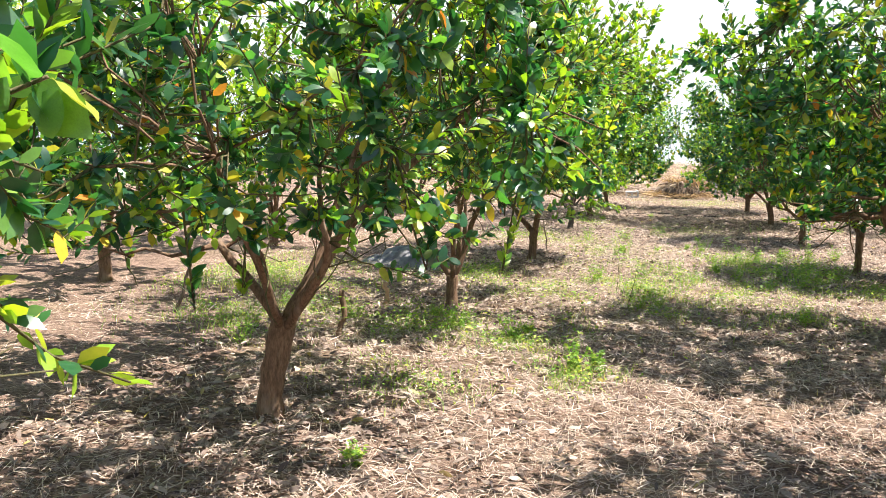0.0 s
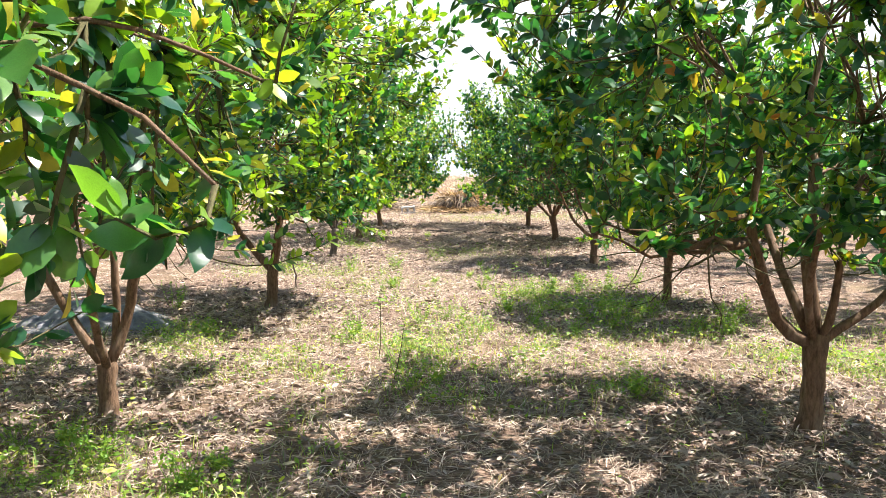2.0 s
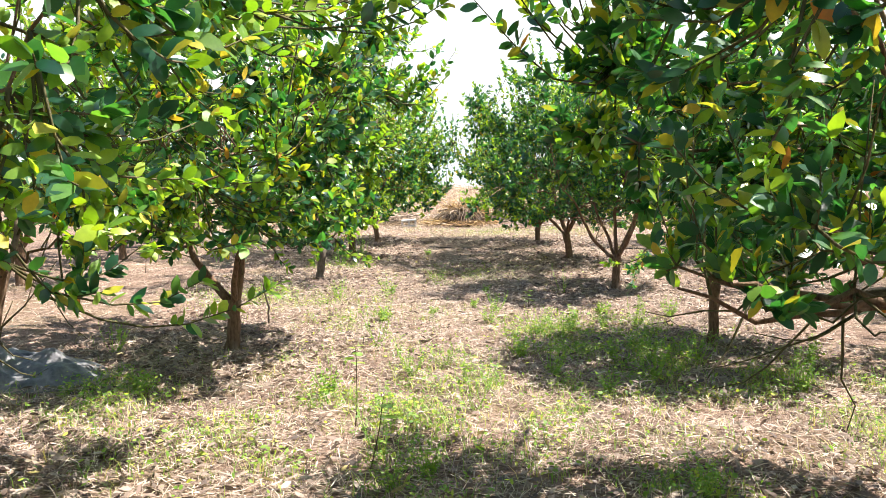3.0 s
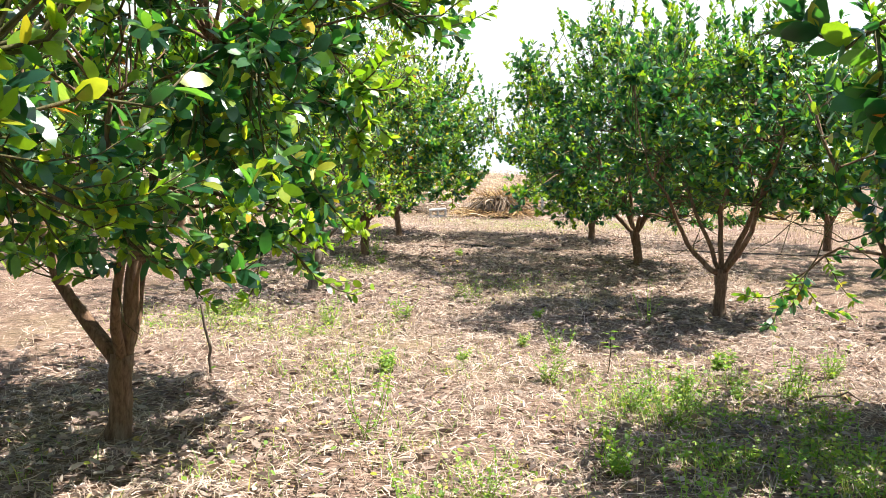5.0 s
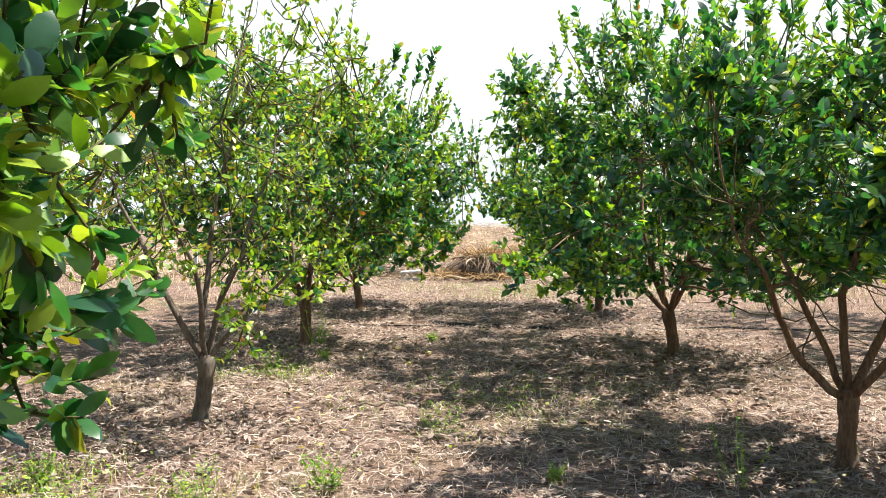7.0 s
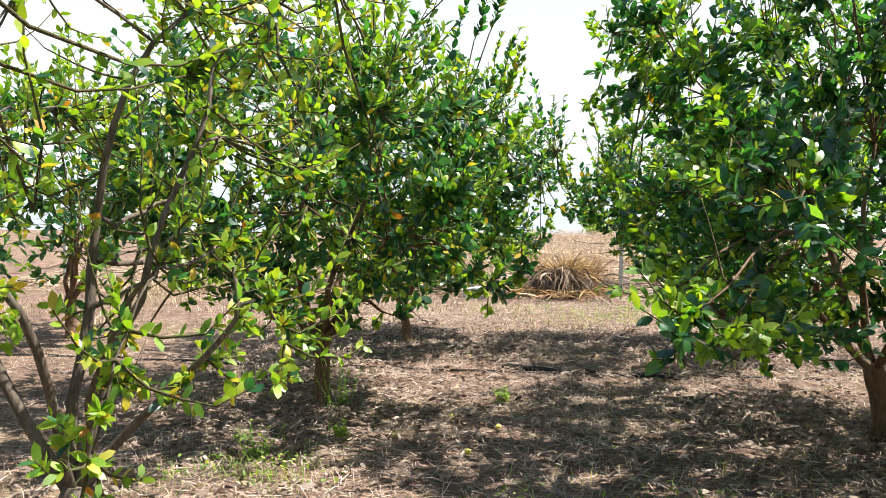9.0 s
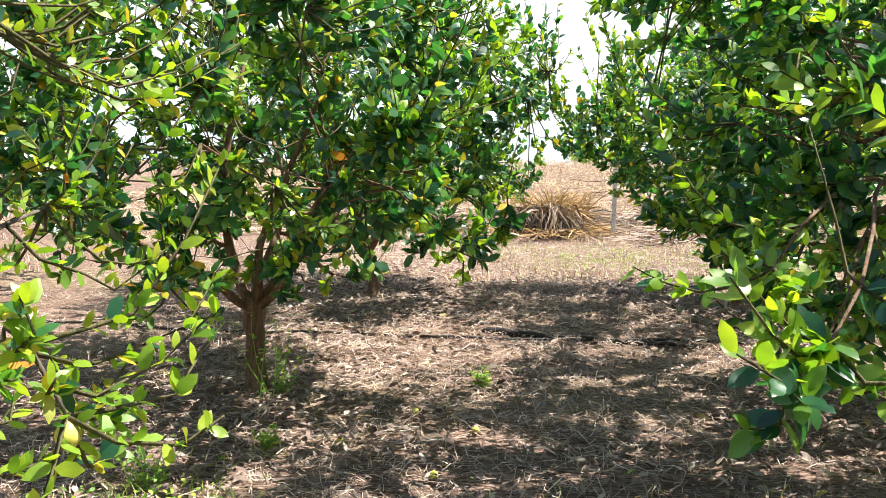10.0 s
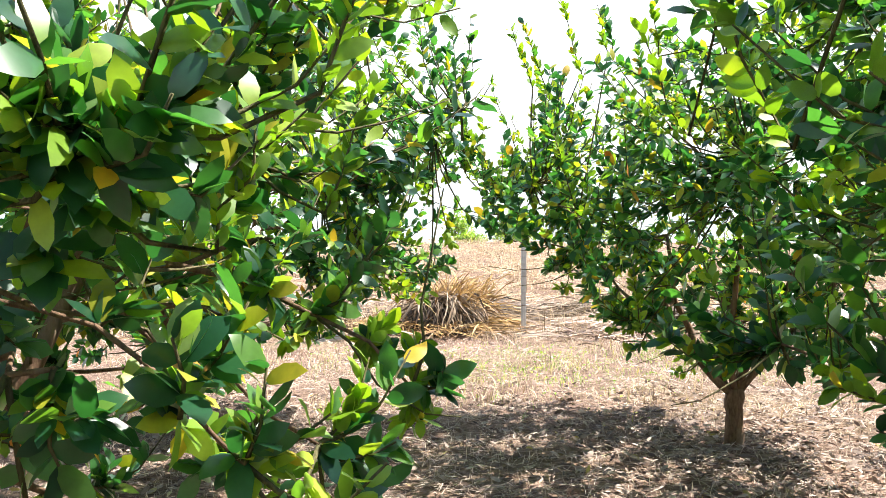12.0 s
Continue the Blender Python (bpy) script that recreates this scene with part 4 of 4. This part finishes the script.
def cane_heap(x, y):
    """A rounded heap of dry cane leaves: a dark matted core under golden arching blades."""
    r = np.random.default_rng(90)
    ob = tagged(new("cane_heap"), "rounded heap of dry golden cane leaves", "straw heap")
    ob.location = (x, y, float(height(x, y)))

    def blades(foot, mid_at, tip, width):
        """Bent blades, each through three points, five rows long."""
        n = len(foot)
        rows = []
        side = unit(np.cross(tip - foot, np.array((0, 0, 1.0))) + r.normal(size=(n, 3)) * 0.35)
        for t, k in ((0, 0.6), (0.25, 1), (0.5, 1), (0.75, 0.8), (1, 0.12)):
            q = foot * (1 - t) ** 2 + mid_at * 2 * t * (1 - t) + tip * t * t
            rows += [q - side * (width * k / 2)[:, None], q + side * (width * k / 2)[:, None]]
        f = np.array([(0, 1, 3, 2), (2, 3, 5, 4), (4, 5, 7, 6), (6, 7, 9, 8)])[None] + (np.arange(n) * 10)[:, None, None]
        return np.stack(rows, 1).reshape(-1, 3), f.reshape(-1, 4)

    def ring(n, reach, z):
        a = r.uniform(0, 6.283, n)
        return np.stack([np.cos(a) * reach * 1.25, np.sin(a) * reach, z], 1)
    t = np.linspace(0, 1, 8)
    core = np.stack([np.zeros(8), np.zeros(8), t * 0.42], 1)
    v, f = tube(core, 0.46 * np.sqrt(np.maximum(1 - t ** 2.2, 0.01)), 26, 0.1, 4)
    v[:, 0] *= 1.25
    part("core", mesh_of("core", v, f, CANE_DARK), ob, "dark matted core of cane leaves")
    n = 520
    foot = ring(n, r.random(n) * 0.34, r.uniform(0.34, 0.56, n))
    way = unit(foot * (1, 1, 0) + r.normal(size=(n, 3)) * (0.55, 0.55, 0))
    reach = r.uniform(0.2, 0.6, n)[:, None]
    tip = foot * (1, 1, 0) + way * reach * (1.2, 1, 0) + np.array((0, 0, 1.0)) * r.uniform(0.0, 0.26, (n, 1))
    part("old_cover", mesh_of("old_cover", *blades(foot, (foot + tip) / 2 + way * 0.12 + np.array((0, 0, 0.16)) + r.normal(size=(n, 3)) * 0.11, tip, r.uniform(0.014, 0.036, n)), CANE_OLD), ob, "grey weathered drooping blades", "stuff")
    n = 520
    foot = ring(n, r.random(n) * 0.48, r.uniform(0.25, 0.45, n)) + (0.12, 0.18, 0)
    out = unit(foot * (1, 1, 0) + r.normal(size=(n, 3)) * (0.5, 0.3, 0) + (0.12, 0, 0))
    tip = foot + out * r.uniform(0.15, 0.6, (n, 1)) + np.array((0, 0, 1.0)) * r.uniform(-0.1, 0.45, (n, 1))
    part("golden_cover", mesh_of("golden_cover", *blades(foot, (foot + tip) / 2 + np.array((0, 0, 0.14)) + r.normal(size=(n, 3)) * 0.1, tip, r.uniform(0.012, 0.03, n)), CANE), ob, "golden dry arching blades", "stuff")
    n = 560
    foot = ring(n, r.uniform(0.35, 0.7, n), r.uniform(0.03, 0.2, n))
    tip = ring(n, r.uniform(0.7, 1.2, n), r.uniform(0.03, 0.12, n))
    tip = foot + (tip - foot) * (np.linalg.norm(tip - foot, axis=1) < 1.0)[:, None] + (foot * (0.5, 0.4, 0))
    part("fallen_skirt", mesh_of("fallen_skirt", *blades(foot, (foot + tip) / 2 + np.array((0, 0, 0.07)), tip, r.uniform(0.01, 0.026, n)), CANE), ob, "pale blades fallen round the foot", "stuff")


cane_heap(0.0, 27.85)


def loose_pile(x, y, sx, sy, n, label, seed, mat, high=0.22):
    r = np.random.default_rng(seed)
    px, py = x + r.normal(size=n) * sx, y + r.normal(size=n) * sy
    lift = r.random(n) * high * np.exp(-((px - x) / sx) ** 2 / 2 - ((py - y) / sy) ** 2 / 2)
    v, f = strips(on_ground(px, py, lift + 0.01), r.normal(0.0, 0.6, n), r.uniform(0.3, 0.9, n), r.uniform(0.012, 0.03, n), r.uniform(0, 0.08, n), r.normal(0, 0.05, n), r.normal(0, 0.6, n))
    tagged(new("cut_cane_pile", mesh_of("cut_cane_pile", v, f, mat)), label, "straw pile", kind="stuff")


loose_pile(2.3, 27.6, 0.8, 0.5, 450, "low spread of pale cut cane leaves", 71, STRAW)
loose_pile(-3.2, 28.5, 1.6, 0.6, 500, "low spread of grey cut stalks", 72, CANE_OLD)
loose_pile(0.5, 30.5, 3.2, 0.9, 1800, "bank of pale strewn cane leaves", 73, STRAW)
loose_pile(1.4, 28.9, 1.8, 0.6, 900, "tangle of grey dead stalks on the bank", 74, CANE_OLD)
loose_pile(-6.0, 30.5, 3.0, 0.9, 700, "bank of pale strewn stalks", 75, STRAW)
loose_pile(7.0, 29.5, 3.0, 0.9, 700, "bank of golden strewn stalks", 76, CANE)

for i, (x, y, sx, high) in enumerate(((2.3, 28.7, 0.5, 0.5), (3.9, 28.4, 0.6, 0.4), (-2.1, 28.6, 0.6, 0.45), (0.6, 29.6, 0.8, 0.4), (-4.4, 29.2, 0.7, 0.4))):
    loose_pile(x, y, sx, 0.3, 260, "tangled brown heap of dead stalks", 80 + i, CANE_DARK if i % 2 else CANE_OLD, high)


def rounded_box(sx, sy, sz, bevel, rough, seed):
    bm = bmesh.new()
    bmesh.ops.create_cube(bm, size=1.0)
    for v in bm.verts:
        v.co = Vector((v.co.x * sx, v.co.y * sy, v.co.z * sz))
    bmesh.ops.bevel(bm, geom=bm.edges[:], offset=bevel, segments=2, affect="EDGES")
    bmesh.ops.subdivide_edges(bm, edges=bm.edges[:], cuts=3, use_grid_fill=True)
    r = random.Random(seed)
    for v in bm.verts:
        v.co += Vector((r.uniform(-1, 1), r.uniform(-1, 1), r.uniform(-1, 1))) * rough
    return bm


def finish(bm, name, mat):
    me = bpy.data.meshes.new(name)
    bm.to_mesh(me)
    bm.free()
    me.materials.append(mat)
    return me


def fence_post(x, y, h):
    """A square concrete post with a weathered chamfered head and wire staples."""
    ob = tagged(new("fence_post"), "weathered pale concrete fence post in rough grass", "fence post", "fence posts")
    ob.location = (x, y, float(height(x, y)) - 0.05)
    part("shaft", finish(rounded_box(0.066, 0.066, h, 0.01, 0.0015, 3), "shaft", CONCRETE), ob, at=Matrix.Translation((0, 0, h / 2)))
    for z in (0.45, 0.85, 1.2, 1.48):
        part("staple", mesh_of("staple", *tube(np.array([(-0.045, -0.036, z), (0, -0.044, z), (0.045, -0.036, z)]), [0.004] * 3, 5), DEADWOOD), ob, "rusty wire staple")


for x, y in ((-10.6, 28.9), (-6.75, 28.6), (1.1, 27.47), (8.9, 26.7)):
    fence_post(x, y, 1.6)


def block(x, y):
    ob = tagged(new("concrete_block"), "pale grey hollow concrete block lying in stubble", "concrete block")
    ob.location = (x, y, float(height(x, y)) + 0.1)
    ob.rotation_euler = (radians(4), radians(-5), radians(8))
    for z in (-0.085, 0.085):
        part("face_shell", finish(rounded_box(0.42, 0.2, 0.04, 0.008, 0.002, 5), "face_shell", CONCRETE), ob, at=Matrix.Translation((0, 0, z + 0.02)))
    for dx in (-0.185, 0.0, 0.185):
        part("web", finish(rounded_box(0.045, 0.19, 0.135, 0.006, 0.002, 6), "web", CONCRETE), ob, at=Matrix.Translation((dx, 0, 0.02)))


block(-1.51, 26.9)


def sheet_heap(x, y):
    """A crumpled plastic sheet thrown over a low mound."""
    n = 60
    u = np.linspace(-1, 1, n)
    X, Y = np.meshgrid(u, u, indexing="ij")
    d = np.hypot(X, Y) * (0.85 + 0.4 * value_noise(X, Y, 0.5, 80))
    Z = 0.2 * np.clip(1 - d ** 1.8, -1, 1) * (0.5 + value_noise(X * 2, Y * 2, 0.5, 81)) + 0.1 * (value_noise(X, Y, 0.13, 82) - 0.5) * np.clip(1.2 - d, 0, 1)
    px, py = x + X * 0.72, y + Y * 0.5
    v = np.stack([px, py, height(px, py) + np.maximum(Z, -0.06)], -1).reshape(-1, 3)
    a = np.arange(n * n).reshape(n, n)
    f = np.stack([a[:-1, :-1], a[1:, :-1], a[1:, 1:], a[:-1, 1:]], -1).reshape(-1, 4)
    tagged(new("plastic_sheet", mesh_of("plastic_sheet", v, f, SACK)), "crumpled grey plastic sheet over a low mound", "plastic sheet")


sheet_heap(-3.35, 10.0)


def far_shrub(x, y, w, h, seed):
    r = np.random.default_rng(seed)
    ob = tagged(new("far_shrub"), "small pale green shrub on the far field edge", "shrub", "far shrubs")
    ob.location = (x, y, float(height(x, y)) - 0.05)
    pieces = []
    for i in range(9):
        pieces.append(tube(curve((0, 0, 0), (r.normal() * w * 0.35, r.normal() * w * 0.35, h * r.uniform(0.5, 0.9)), (0, 0, 0.05), 5, r, 0.02), np.linspace(0.03, 0.008, 5), 4))
    part("stem_tuft", mesh_of("stem_tuft", *joined(pieces), DEADWOOD), ob, "thin bare stems", "stuff")
    n = 900
    d = unit(r.normal(size=(n, 3))) * (r.random((n, 1)) ** 0.5) * (0.7 + 0.5 * r.random((n, 1)))
    pos = d * (w / 2, w / 2, h / 2) + (0, 0, h * 0.55)
    v, f = leaves(BLADE_LIGHT, pos, r.normal(size=(n, 3)), np.array((0, 0, 1.0)) + r.normal(size=(n, 3)) * 0.6, r.uniform(0.12, 0.25, n))
    part("crown", mesh_of("crown", v, f, WEED), ob, kind="stuff")


for i, (x, y, w, h) in enumerate(((3.0, 60, 1.8, 0.6), (2.7, 63.5, 1.9, 1.7), (5.5, 61, 3.0, 0.9), (-6.0, 60, 2.2, 0.6), (11, 60, 3.5, 1.4), (-12, 61, 3.0, 1.2), (-20, 60, 4, 1.5), (19, 61, 4, 1.6))):
    far_shrub(x, y, w, h, 100 + i)
